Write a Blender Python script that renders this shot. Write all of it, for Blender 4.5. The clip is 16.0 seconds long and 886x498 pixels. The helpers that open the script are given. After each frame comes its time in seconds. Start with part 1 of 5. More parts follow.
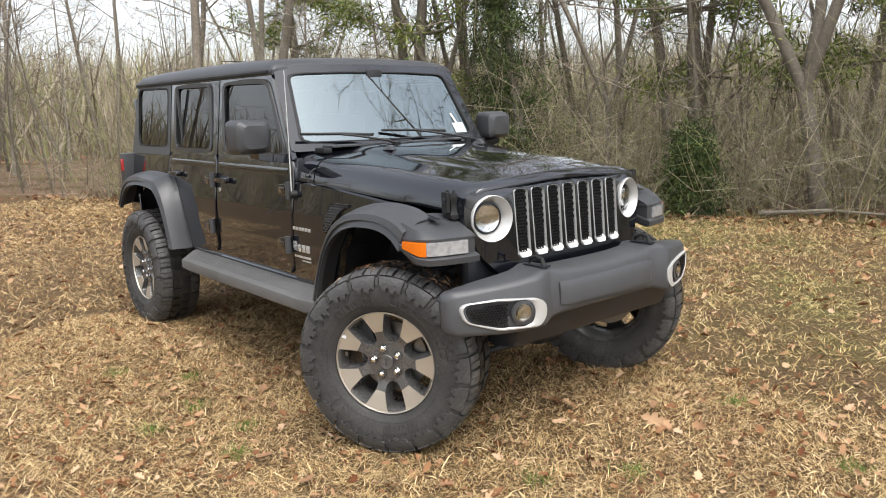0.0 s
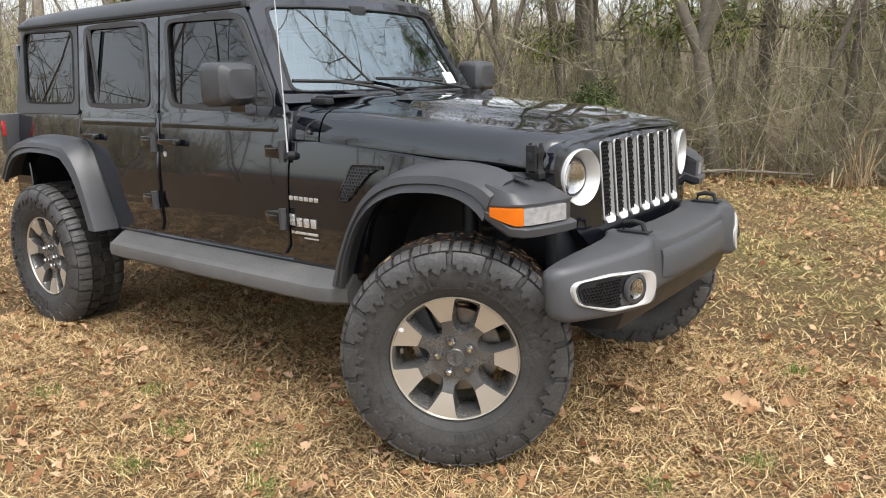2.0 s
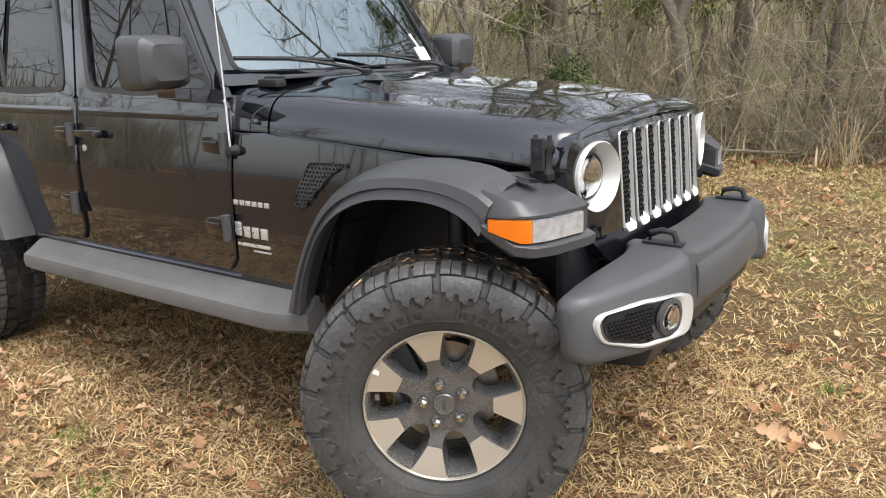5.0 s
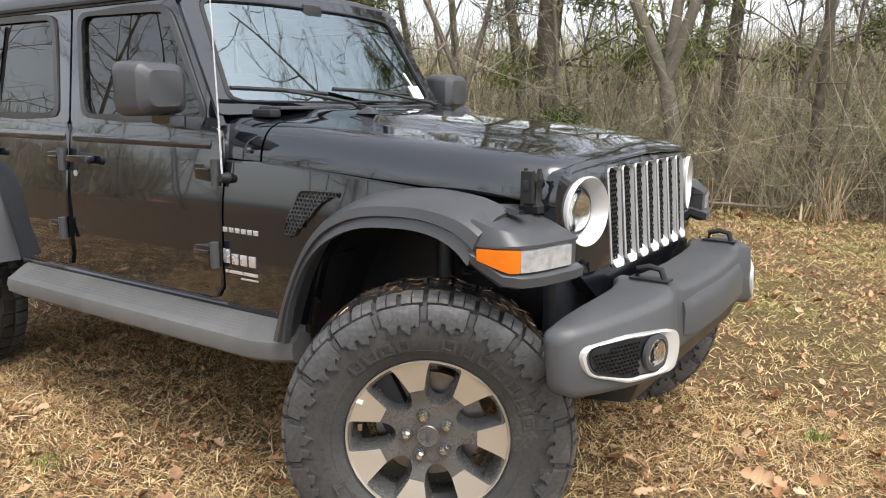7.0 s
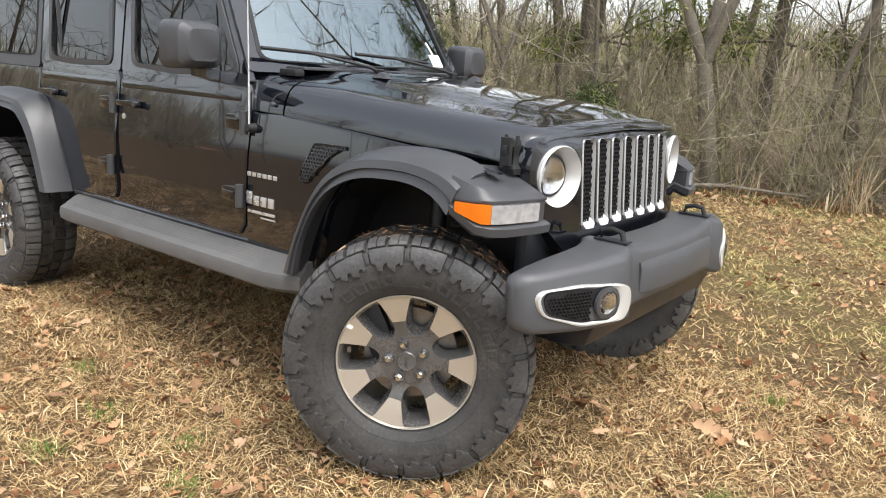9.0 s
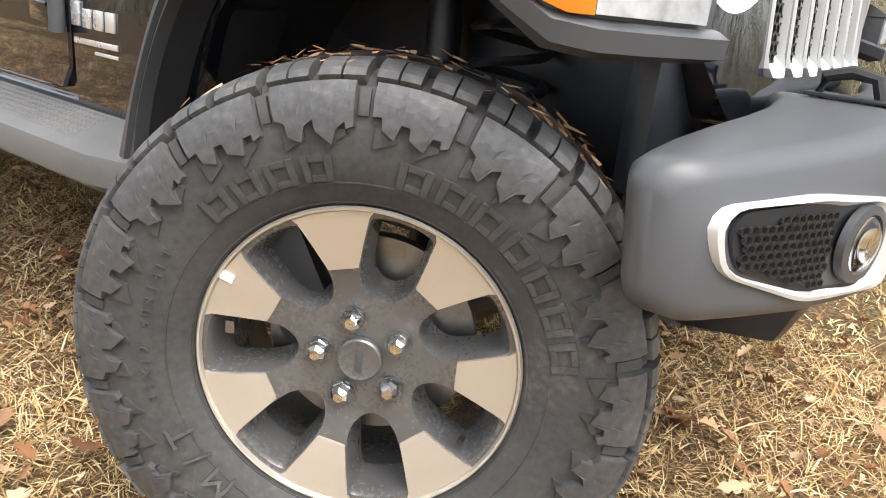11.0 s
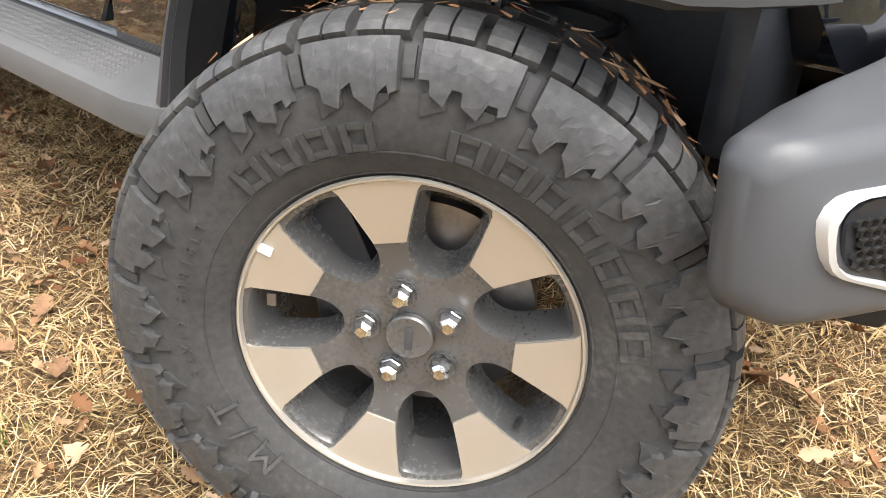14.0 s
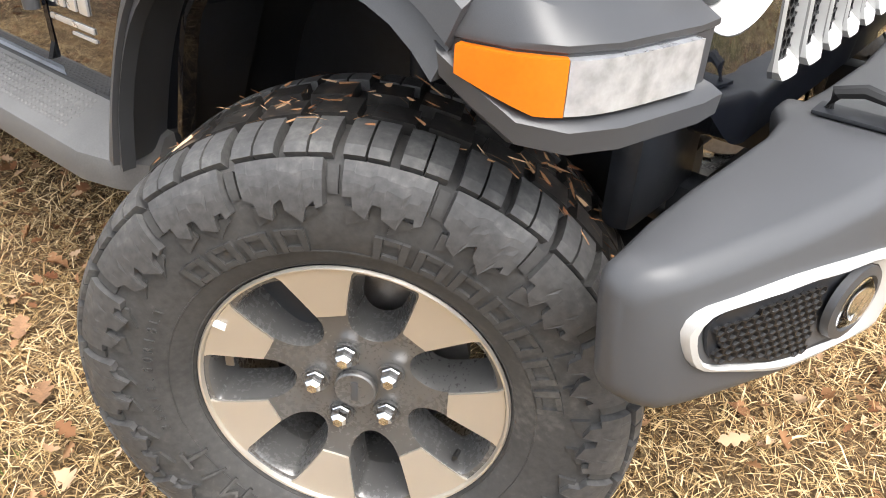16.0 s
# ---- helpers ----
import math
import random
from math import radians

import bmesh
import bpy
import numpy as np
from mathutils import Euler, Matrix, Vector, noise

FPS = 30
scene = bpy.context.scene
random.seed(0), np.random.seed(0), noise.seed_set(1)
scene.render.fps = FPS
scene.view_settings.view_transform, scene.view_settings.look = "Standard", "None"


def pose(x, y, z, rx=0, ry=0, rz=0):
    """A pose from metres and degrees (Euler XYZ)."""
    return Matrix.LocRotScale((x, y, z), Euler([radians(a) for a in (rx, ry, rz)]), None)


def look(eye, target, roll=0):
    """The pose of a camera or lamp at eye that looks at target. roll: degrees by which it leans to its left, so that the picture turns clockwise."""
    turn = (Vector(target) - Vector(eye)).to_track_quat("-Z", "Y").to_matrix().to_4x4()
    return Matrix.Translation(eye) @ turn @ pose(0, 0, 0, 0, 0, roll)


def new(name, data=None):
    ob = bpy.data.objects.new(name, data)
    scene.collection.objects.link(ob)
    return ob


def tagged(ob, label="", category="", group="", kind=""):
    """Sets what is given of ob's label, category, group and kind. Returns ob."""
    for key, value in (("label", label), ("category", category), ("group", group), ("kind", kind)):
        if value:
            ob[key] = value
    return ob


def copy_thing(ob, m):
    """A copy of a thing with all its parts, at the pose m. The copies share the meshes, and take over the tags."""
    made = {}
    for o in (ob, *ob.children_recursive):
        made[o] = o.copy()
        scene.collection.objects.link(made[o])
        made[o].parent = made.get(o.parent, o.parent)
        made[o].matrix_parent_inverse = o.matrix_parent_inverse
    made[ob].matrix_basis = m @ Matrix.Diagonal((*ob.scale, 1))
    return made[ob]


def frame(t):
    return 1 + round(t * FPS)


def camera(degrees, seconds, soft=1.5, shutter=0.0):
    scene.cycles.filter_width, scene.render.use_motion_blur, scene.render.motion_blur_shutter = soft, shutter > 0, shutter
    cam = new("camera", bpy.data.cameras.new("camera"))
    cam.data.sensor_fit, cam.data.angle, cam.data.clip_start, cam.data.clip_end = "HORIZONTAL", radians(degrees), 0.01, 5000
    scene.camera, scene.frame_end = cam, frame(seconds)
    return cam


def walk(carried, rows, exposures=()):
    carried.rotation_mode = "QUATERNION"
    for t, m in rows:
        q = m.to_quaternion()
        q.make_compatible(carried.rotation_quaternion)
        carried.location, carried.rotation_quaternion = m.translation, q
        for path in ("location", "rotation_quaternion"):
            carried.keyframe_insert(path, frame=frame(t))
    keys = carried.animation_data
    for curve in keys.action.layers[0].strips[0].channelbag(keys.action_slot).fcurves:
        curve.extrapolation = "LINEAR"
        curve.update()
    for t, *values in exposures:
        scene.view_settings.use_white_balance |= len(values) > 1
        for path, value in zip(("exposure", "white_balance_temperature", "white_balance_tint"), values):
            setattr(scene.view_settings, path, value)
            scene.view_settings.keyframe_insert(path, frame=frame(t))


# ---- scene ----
cam = camera(60.3, 16.0, soft=1.0)
PATH = [
    (0, (2.785, -2.795, 1.554), (1.276, -1.536, 1.188), -1.6),
    (0.5, (2.541, -2.932, 1.552), (1.076, -1.62, 1.188), -1.5),
    (1, (2.208, -2.892, 1.461), (0.815, -1.506, 1.091), -1.7),
    (1.5, (1.896, -2.892, 1.423), (0.6, -1.426, 1.011), -1.6),
    (2, (1.669, -2.994, 1.447), (0.471, -1.457, 0.997), -1.4),
    (2.5, (1.623, -3.029, 1.463), (0.509, -1.438, 0.986), -1.1),
    (3, (1.577, -2.961, 1.464), (0.517, -1.339, 0.968), -1.2),
    (3.5, (1.485, -2.77, 1.456), (0.432, -1.146, 0.953), -1.5),
    (4, (1.4, -2.598, 1.467), (0.316, -0.994, 0.962), -1.9),
    (4.5, (1.35, -2.564, 1.455), (0.242, -0.981, 0.94), -1.9),
    (4.7, (1.314, -2.559, 1.449), (0.198, -0.982, 0.932), -1.9),
    (6.8, (1.17, -2.579, 1.391), (0.068, -0.955, 1.004), 0.0),
    (7, (1.272, -2.575, 1.39), (0.168, -0.953, 1.003), 0.1),
    (7.5, (1.446, -2.628, 1.414), (0.319, -1.016, 1.049), 0.7),
    (8, (1.54, -2.729, 1.435), (0.388, -1.134, 1.075), 1.4),
    (8.5, (1.62, -2.819, 1.446), (0.448, -1.246, 1.056), 2.1),
    (9, (1.608, -2.746, 1.404), (0.432, -1.197, 0.935), 3.5),
    (9.2, (1.591, -2.677, 1.382), (0.418, -1.138, 0.878), 4.0),
    (11.3, (0.67, -1.524, 0.922), (-0.425, 0.01, 0.251), 6.4),
    (11.5, (0.658, -1.487, 0.922), (-0.429, 0.037, 0.218), 6.5),
    (12, (0.657, -1.485, 0.931), (-0.456, -0.002, 0.182), 6.9),
    (12.5, (0.684, -1.506, 0.944), (-0.457, -0.078, 0.132), 6.6),
    (13, (0.689, -1.528, 0.965), (-0.471, -0.133, 0.124), 5.6),
    (13.5, (0.681, -1.536, 0.964), (-0.484, -0.148, 0.116), 5.0),
    (14, (0.664, -1.528, 0.989), (-0.5, -0.157, 0.113), 4.6),
    (14.5, (0.648, -1.514, 1.023), (-0.506, -0.147, 0.129), 4.8),
    (15, (0.635, -1.496, 1.02), (-0.475, -0.135, 0.064), 4.8),
    (15.5, (0.655, -1.48, 1.107), (-0.408, -0.139, 0.074), 4.4),
    (16, (0.701, -1.491, 1.231), (-0.344, -0.156, 0.17), 3.0),
]
walk(cam, [(t, look(eye, target, roll)) for t, eye, target, roll in PATH],
     exposures=[(0, 1.2), (4.7, 1.4), (9.2, 1.45), (11.3, 1.95), (15, 1.95), (16, 1.9)])

# ---- light: an overcast late-winter sky ----
world = bpy.data.worlds.new("overcast_sky")
scene.world = world
world.use_nodes = True
wn, wl = world.node_tree.nodes, world.node_tree.links
sky = wn.new("ShaderNodeTexSky")
sky.sky_type, sky.sun_disc = "NISHITA", False
sky.sun_elevation, sky.sun_rotation = radians(62), radians(108)
sky.air_density, sky.dust_density, sky.ozone_density = 1.0, 3.0, 1.0
grey_sky = wn.new("ShaderNodeHueSaturation")
grey_sky.inputs["Saturation"].default_value = 0.34
wl.new(sky.outputs[0], grey_sky.inputs["Color"])
wl.new(grey_sky.outputs[0], wn["Background"].inputs["Color"])
wn["Background"].inputs["Strength"].default_value = 0.15
sun = new("sun", bpy.data.lights.new("sun", "SUN"))
sun.data.energy, sun.data.angle, sun.data.color = 0.7, radians(40), (1.0, 0.97, 0.93)
sun.matrix_world = look((8.9, -2.9, 17.7), (0, 0, 0))


# ---- materials ----
class Nodes:
    """A small builder of node materials."""

    def __init__(self, name):
        self.mat = bpy.data.materials.new(name)
        self.mat.use_nodes = True
        self.n, self.l = self.mat.node_tree.nodes, self.mat.node_tree.links
        self.b = self.n["Principled BSDF"]
        self.space = None

    def node(self, kind, **values):
        nd = self.n.new(kind)
        for k, v in values.items():
            nd.inputs[k].default_value = v
        return nd

    def link(self, a, b):
        self.l.new(a, b)

    def coords(self):
        if self.space is None:
            self.space = self.n.new("ShaderNodeTexCoord").outputs["Object"]
        return self.space

    def noise(self, scale, detail=4.0, rough=0.55, coords=None):
        nd = self.node("ShaderNodeTexNoise", Scale=scale, Detail=detail, Roughness=rough)
        self.link(coords or self.coords(), nd.inputs["Vector"])
        return nd.outputs["Fac"]

    def ramp(self, fac, stops):
        nd = self.n.new("ShaderNodeValToRGB")
        els = nd.color_ramp.elements
        while len(els) < len(stops):
            els.new(0.5)
        for e, (p, c) in zip(els, stops):
            e.position = p
            e.color = (*c, 1) if len(c) == 3 else c
        self.link(fac, nd.inputs["Fac"])
        return nd.outputs["Color"]

    def mix(self, fac, a, b):
        nd = self.n.new("ShaderNodeMix")
        nd.data_type = "RGBA"
        for sock, v in ((nd.inputs[0], fac), (nd.inputs[6], a), (nd.inputs[7], b)):
            if isinstance(v, (tuple, float, int)):
                sock.default_value = (*v, 1) if isinstance(v, tuple) else v
            else:
                self.link(v, sock)
        return nd.outputs[2]

    def math(self, op, a, b):
        nd = self.n.new("ShaderNodeMath")
        nd.operation = op
        for sock, v in zip(nd.inputs, (a, b)):
            if isinstance(v, (float, int)):
                sock.default_value = v
            else:
                self.link(v, sock)
        return nd.outputs[0]

    def far_field(self, fac):
        """Keeps a patch mask to the damp part of the field beyond the vehicle's nose."""
        sep = self.n.new("ShaderNodeSeparateXYZ")
        self.link(self.coords(), sep.inputs[0])
        way = self.math("ADD", self.math("MULTIPLY", sep.outputs[0], 0.45), sep.outputs[1])
        damp = self.math("ADD", self.ramp(self.math("MULTIPLY", way, 0.1), ((0.06, (0.12,) * 3), (0.3, (1.0,) * 3))), 0.0)
        return self.math("MULTIPLY", fac, damp)

    def bump(self, height, strength=0.3, distance=0.01):
        nd = self.node("ShaderNodeBump", Strength=strength, Distance=distance)
        self.link(height, nd.inputs["Height"])
        self.link(nd.outputs[0], self.b.inputs["Normal"])

    def set(self, **values):
        for k, v in values.items():
            sock = self.b.inputs[k.replace("_", " ")]
            if isinstance(v, tuple):
                sock.default_value = (*v, 1) if len(v) == 3 else v
            elif isinstance(v, (float, int)):
                sock.default_value = v
            else:
                self.link(v, sock)
        return self


def plain(name, color, rough=0.5, metal=0.0, vary=0.25, scale=6.0, grain=60.0, bump=0.05, dist=0.002, **more):
    """A surface of one base colour with stains and grain at two scales."""
    m = Nodes(name)
    big, small = m.noise(scale, 5), m.noise(grain, 3)
    both = m.mix(0.4, big, small)
    dark = tuple(c * (1 - vary) for c in color)
    light = tuple(min(1, c * (1 + vary)) for c in color)
    m.set(Base_Color=m.ramp(both, ((0.3, dark), (0.7, light))), Metallic=metal)
    m.set(Roughness=m.ramp(both, ((0.3, (max(rough - 0.07, 0.02),) * 3), (0.7, (min(rough + 0.07, 1),) * 3))))
    if bump:
        m.bump(small, bump, dist)
    m.set(**more)
    return m.mat


def paint_material():
    m = Nodes("black_car_paint")
    dust = m.noise(3.5, 6, 0.6)
    speck = m.noise(260, 2)
    film = m.math("MULTIPLY", m.ramp(dust, ((0.45, (0, 0, 0)), (0.8, (1, 1, 1)))), 0.10)
    m.set(Base_Color=m.mix(film, (0.005, 0.006, 0.009), (0.03, 0.028, 0.027)))
    m.set(Roughness=m.mix(film, (0.06,) * 3, (0.22,) * 3), IOR=1.6, Coat_Weight=0.9, Coat_Roughness=0.015)
    m.bump(speck, 0.006, 0.0003)
    return m.mat


def tyre_material(name, stops, rough):
    m = Nodes(name)
    dust, fine = m.noise(5, 6, 0.65), m.noise(90, 4)
    mixd = m.mix(0.35, dust, fine)
    m.set(Base_Color=m.ramp(mixd, stops))
    m.set(Roughness=rough, Specular_IOR_Level=0.4)
    m.bump(fine, 0.12, 0.002)
    return m.mat


def ground_material():
    m = Nodes("leaf_strewn_dead_grass_soil")
    big, mid, fine = m.noise(0.5, 5, 0.6), m.noise(5, 6, 0.7), m.noise(55, 5, 0.75)
    # soil tones are deepened to paint in the shade between the blades
    soil = m.ramp(fine, ((0.3, (0.035, 0.021, 0.012)), (0.5, (0.11, 0.07, 0.038)), (0.68, (0.30, 0.215, 0.12))))
    green = m.ramp(fine, ((0.3, (0.03, 0.04, 0.01)), (0.7, (0.20, 0.20, 0.07))))
    patches = m.ramp(m.mix(0.4, big, mid), ((0.46, (0, 0, 0)), (0.60, (0.65,) * 3)))
    patches = m.far_field(patches)
    m.set(Base_Color=m.mix(patches, soil, green), Roughness=0.95, Specular_IOR_Level=0.1)
    m.bump(m.mix(0.5, mid, fine), 0.8, 0.03)
    return m.mat


def blade_material(name, stops, greens=None):
    m = Nodes(name)
    geo = m.n.new("ShaderNodeNewGeometry")
    col = m.ramp(geo.outputs["Random Per Island"], stops)
    if greens:
        patch = m.ramp(m.mix(0.4, m.noise(0.5, 5, 0.6), m.noise(5, 6, 0.7)), ((0.43, (0.06,) * 3), (0.58, (0.65,) * 3)))
        patch = m.far_field(patch)
        col = m.mix(patch, col, m.ramp(geo.outputs["Random Per Island"], greens))
    m.set(Base_Color=col, Roughness=0.8, Specular_IOR_Level=0.15)
    return m.mat


def bark_material(name, dark, light):
    m = Nodes(name)
    info = m.n.new("ShaderNodeObjectInfo")
    big, fine = m.noise(1.3, 4), m.noise(22, 5, 0.7)
    col = m.ramp(m.mix(0.5, big, fine), ((0.3, dark), (0.7, light)))
    col = m.mix(m.math("MULTIPLY", info.outputs["Random"], 0.5), col, tuple(c * 0.6 for c in dark))
    m.set(Base_Color=col, Roughness=0.9, Specular_IOR_Level=0.15)
    m.bump(fine, 0.6, 0.02)
    return m.mat


def glass_material(name, tint, ior=1.5):
    m = Nodes(name)
    m.set(Base_Color=tint, Roughness=0.0, IOR=ior, Transmission_Weight=1.0)
    return m.mat


def windshield_material():
    m = Nodes("windshield_glass")
    fres, gloss = m.node("ShaderNodeFresnel", IOR=4.0), m.node("ShaderNodeBsdfGlossy", Roughness=0.0)
    clear, both = m.n.new("ShaderNodeBsdfTransparent"), m.n.new("ShaderNodeMixShader")
    gloss.inputs["Color"].default_value = (0.84, 0.97, 0.99, 1)
    clear.inputs["Color"].default_value = (0.45, 0.6, 0.6, 1)
    m.link(fres.outputs[0], both.inputs[0])
    m.link(clear.outputs[0], both.inputs[1])
    m.link(gloss.outputs[0], both.inputs[2])
    m.link(both.outputs[0], m.n["Material Output"].inputs["Surface"])
    return m.mat


PAINT = paint_material()
TYRE = tyre_material("dusty_tyre_rubber", ((0.3, (0.025, 0.025, 0.025)), (0.55, (0.058, 0.056, 0.053)), (0.75, (0.135, 0.128, 0.116))), 0.68)
# raised lugs and shoulder blocks: paler and smoother than the carcass rubber
TYRE_LUG = tyre_material("lighter_grey_tyre_lug", ((0.3, (0.03, 0.03, 0.031)), (0.52, (0.075, 0.073, 0.071)), (0.72, (0.165, 0.16, 0.148))), 0.5)
TYRE_WET = tyre_material("muddy_wet_tread", ((0.3, (0.008, 0.008, 0.009)), (0.55, (0.03, 0.028, 0.026)), (0.78, (0.13, 0.11, 0.09))), 0.3)
GROUND = ground_material()
PLASTIC = plain("faded_black_moulded_plastic", (0.054, 0.055, 0.058), 0.36, 0, 0.18, 4, 900, 0.12, 0.0008)
BUMPER = plain("grained_charcoal_plastic", (0.062, 0.063, 0.066), 0.4, 0, 0.12, 3, 900, 0.12, 0.0008)
DARK = plain("black_underbody", (0.016, 0.0175, 0.021), 0.4, 0, 0.5, 8)
MESH_BLACK = plain("black_honeycomb_plastic", (0.01, 0.01, 0.011), 0.4)
SILVER = plain("silver_painted_trim", (0.60, 0.595, 0.575), 0.36, 0.35, 0.05, 5, 200, 0.02)
CHROME = plain("bright_chrome", (0.8, 0.8, 0.8), 0.08, 1.0, 0.03, 5, 100, 0)
MACHINED = plain("machined_aluminium", (0.64, 0.595, 0.52), 0.4, 0.75, 0.02, 4, 60, 0.0)
WHEEL_GREY = plain("granite_grey_wheel_paint", (0.15, 0.147, 0.142), 0.27, 0.5, 0.12, 6, 150, 0.02)
STEEL = plain("brake_disc_steel", (0.32, 0.3, 0.28), 0.35, 0.9, 0.25, 10, 80)
RUBBER = plain("black_rubber_seal", (0.012, 0.012, 0.012), 0.6, 0, 0.2)
TINTED = glass_material("dark_privacy_glass", (0.006, 0.0065, 0.007), 1.65)
WINDSHIELD = windshield_material()
LENS = glass_material("clear_lamp_lens", (0.95, 0.95, 0.95), 1.45)
AMBER = plain("amber_lamp_plastic", (0.75, 0.17, 0.008), 0.18, 0, 0.08, 20, 200, 0.05, Coat_Weight=0.6)
FROST = plain("frosted_white_lamp_reflector", (0.52, 0.53, 0.55), 0.16, 0.45, 0.35, 22, 60, 0.1, Coat_Weight=0.8)
RED_LENS = plain("red_lamp_lens", (0.35, 0.01, 0.01), 0.15, 0, 0.1, Coat_Weight=0.8)
CABIN = plain("dark_cabin_vinyl", (0.02, 0.02, 0.021), 0.6)
CABIN_GREY = plain("grey_cabin_cloth", (0.06, 0.065, 0.068), 0.9)
PAPER = plain("white_paper_sticker", (0.8, 0.8, 0.8), 0.6, 0, 0.04)
BADGE = plain("satin_badge_silver", (0.75, 0.75, 0.74), 0.3, 0.7, 0.04)
RUST = plain("rusty_shock_steel", (0.3, 0.16, 0.08), 0.5, 0.6, 0.35, 30)
BARK = bark_material("grey_brown_bark", (0.13, 0.113, 0.09), (0.38, 0.335, 0.27))
BARK_PALE = bark_material("pale_sapling_bark", (0.12, 0.10, 0.075), (0.30, 0.26, 0.20))
STRAW = blade_material("dry_straw_grass", ((0.0, (0.10, 0.048, 0.02)), (0.28, (0.31, 0.185, 0.082)), (0.6, (0.60, 0.415, 0.20)), (1.0, (0.86, 0.68, 0.40))),
                       ((0.0, (0.17, 0.18, 0.045)), (0.5, (0.44, 0.41, 0.14)), (1.0, (0.80, 0.68, 0.36))))
GREEN_GRASS = blade_material("fresh_green_grass", ((0.0, (0.06, 0.12, 0.02)), (0.6, (0.14, 0.24, 0.05)), (1.0, (0.3, 0.34, 0.11))))
LEAF = blade_material("fallen_oak_leaf", ((0.0, (0.13, 0.05, 0.022)), (0.4, (0.30, 0.155, 0.075)), (0.75, (0.44, 0.27, 0.15)), (1.0, (0.60, 0.42, 0.27))))
NEEDLES = blade_material("evergreen_needles", ((0.0, (0.025, 0.042, 0.017)), (0.5, (0.063, 0.091, 0.031)), (1.0, (0.154, 0.182, 0.063))))
PINE = blade_material("yellow_green_pine_needles", ((0.0, (0.078, 0.111, 0.026)), (0.5, (0.169, 0.208, 0.058)), (1.0, (0.312, 0.325, 0.104))))
TWIGS = blade_material("bare_twig_bark", ((0.0, (0.11, 0.09, 0.07)), (0.5, (0.26, 0.22, 0.17)), (1.0, (0.48, 0.42, 0.33))))
BRUSH = blade_material("brown_brush_stems", ((0.0, (0.12, 0.095, 0.07)), (0.35, (0.30, 0.25, 0.18)), (0.6, (0.50, 0.43, 0.32)), (0.78, (0.24, 0.24, 0.11)), (1.0, (0.34, 0.33, 0.17))))

LEAF_BROWN = plain("brown_leaf", (0.30, 0.165, 0.085), 0.8, 0, 0.4, 30, 200, 0.3)
LITTER = plain("woodland_leaf_litter", (0.17, 0.105, 0.062), 0.95, 0, 0.5, 2.5, 40, 0.8, 0.03)
DUSTY_PLASTIC = plain("dusty_moulded_plastic", (0.11, 0.108, 0.104), 0.55, 0, 0.3, 5, 300, 0.1, 0.001)
CLAY = plain("red_clay", (0.36, 0.19, 0.12), 0.95, 0, 0.3, 0.4, 4, 0.5, 0.05)
PALE_STRAW = blade_material("pale_standing_straw", ((0.0, (0.34, 0.22, 0.12)), (0.5, (0.58, 0.44, 0.27)), (1.0, (0.72, 0.60, 0.40))))


# ---- mesh helpers ----
def finish(me, angle=35):
    me.polygons.foreach_set("use_smooth", [True] * len(me.polygons))
    me.set_sharp_from_angle(angle=radians(angle))
    return me


def part(name, bm, material, parent=None, label="", angle=35, recalc=True):
    """Links a bmesh as one mesh object, under a thing or a part where one is given."""
    if recalc:
        bmesh.ops.recalc_face_normals(bm, faces=bm.faces)
    me = bpy.data.meshes.new(name)
    bm.to_mesh(me)
    bm.free()
    finish(me, angle)
    me.materials.append(material)
    ob = new(name, me)
    if parent:
        ob.parent = parent
    return tagged(ob, label)


def raw(name, verts, faces, material, parent=None, label="", smooth=False):
    """Links plain arrays of vertices and faces as one mesh object."""
    me = bpy.data.meshes.new(name)
    me.from_pydata(np.asarray(verts).tolist() if not isinstance(verts, list) else verts, [], faces if isinstance(faces, list) else faces.tolist())
    if smooth:
        finish(me, 60)
    me.materials.append(material)
    ob = new(name, me)
    if parent:
        ob.parent = parent
    return tagged(ob, label)


def thing(name, label, category, m=None, group="", kind=""):
    ob = tagged(new(name), label, category, group, kind)
    if m is not None:
        ob.matrix_basis = m
    return ob


def bevel(bm, width, segments=2, angle=30):
    edges = [e for e in bm.edges if len(e.link_faces) == 2 and e.calc_face_angle(0) > radians(angle)]
    bmesh.ops.bevel(bm, geom=edges, offset=width, segments=segments, affect="EDGES", profile=0.6, clamp_overlap=True)
    return bm


def box(size, centre=(0, 0, 0), round_by=0.0, m=None, segments=2, bm=None):
    own = bmesh.new()
    bmesh.ops.create_cube(own, size=1, matrix=Matrix.Translation(centre) @ (m or Matrix()) @ Matrix.Diagonal((*size, 1)))
    if round_by:
        bevel(own, round_by, segments)
    return merge(bm, own)


def merge(bm, own):
    if bm is None:
        return own
    me = bpy.data.meshes.new("tmp")
    own.to_mesh(me)
    own.free()
    bm.from_mesh(me)
    bpy.data.meshes.remove(me)
    return bm


def prism(points, axis, a, b, round_by=0.0, segments=2, bm=None):
    """A flat outline, drawn out along an axis from a to b. The outline gives the other two coordinates in order."""
    own = bmesh.new()
    n = "xyz".index(axis)

    def place(p, v):
        q = list(p)
        q.insert(n, v)
        return own.verts.new(q)

    lo, hi = [place(p, a) for p in points], [place(p, b) for p in points]
    own.faces.new(lo)
    own.faces.new(hi[::-1])
    for i in range(len(lo)):
        j = (i + 1) % len(lo)
        own.faces.new((lo[i], lo[j], hi[j], hi[i]))
    bmesh.ops.recalc_face_normals(own, faces=own.faces)
    if round_by:
        bevel(own, round_by, segments)
    return merge(bm, own)


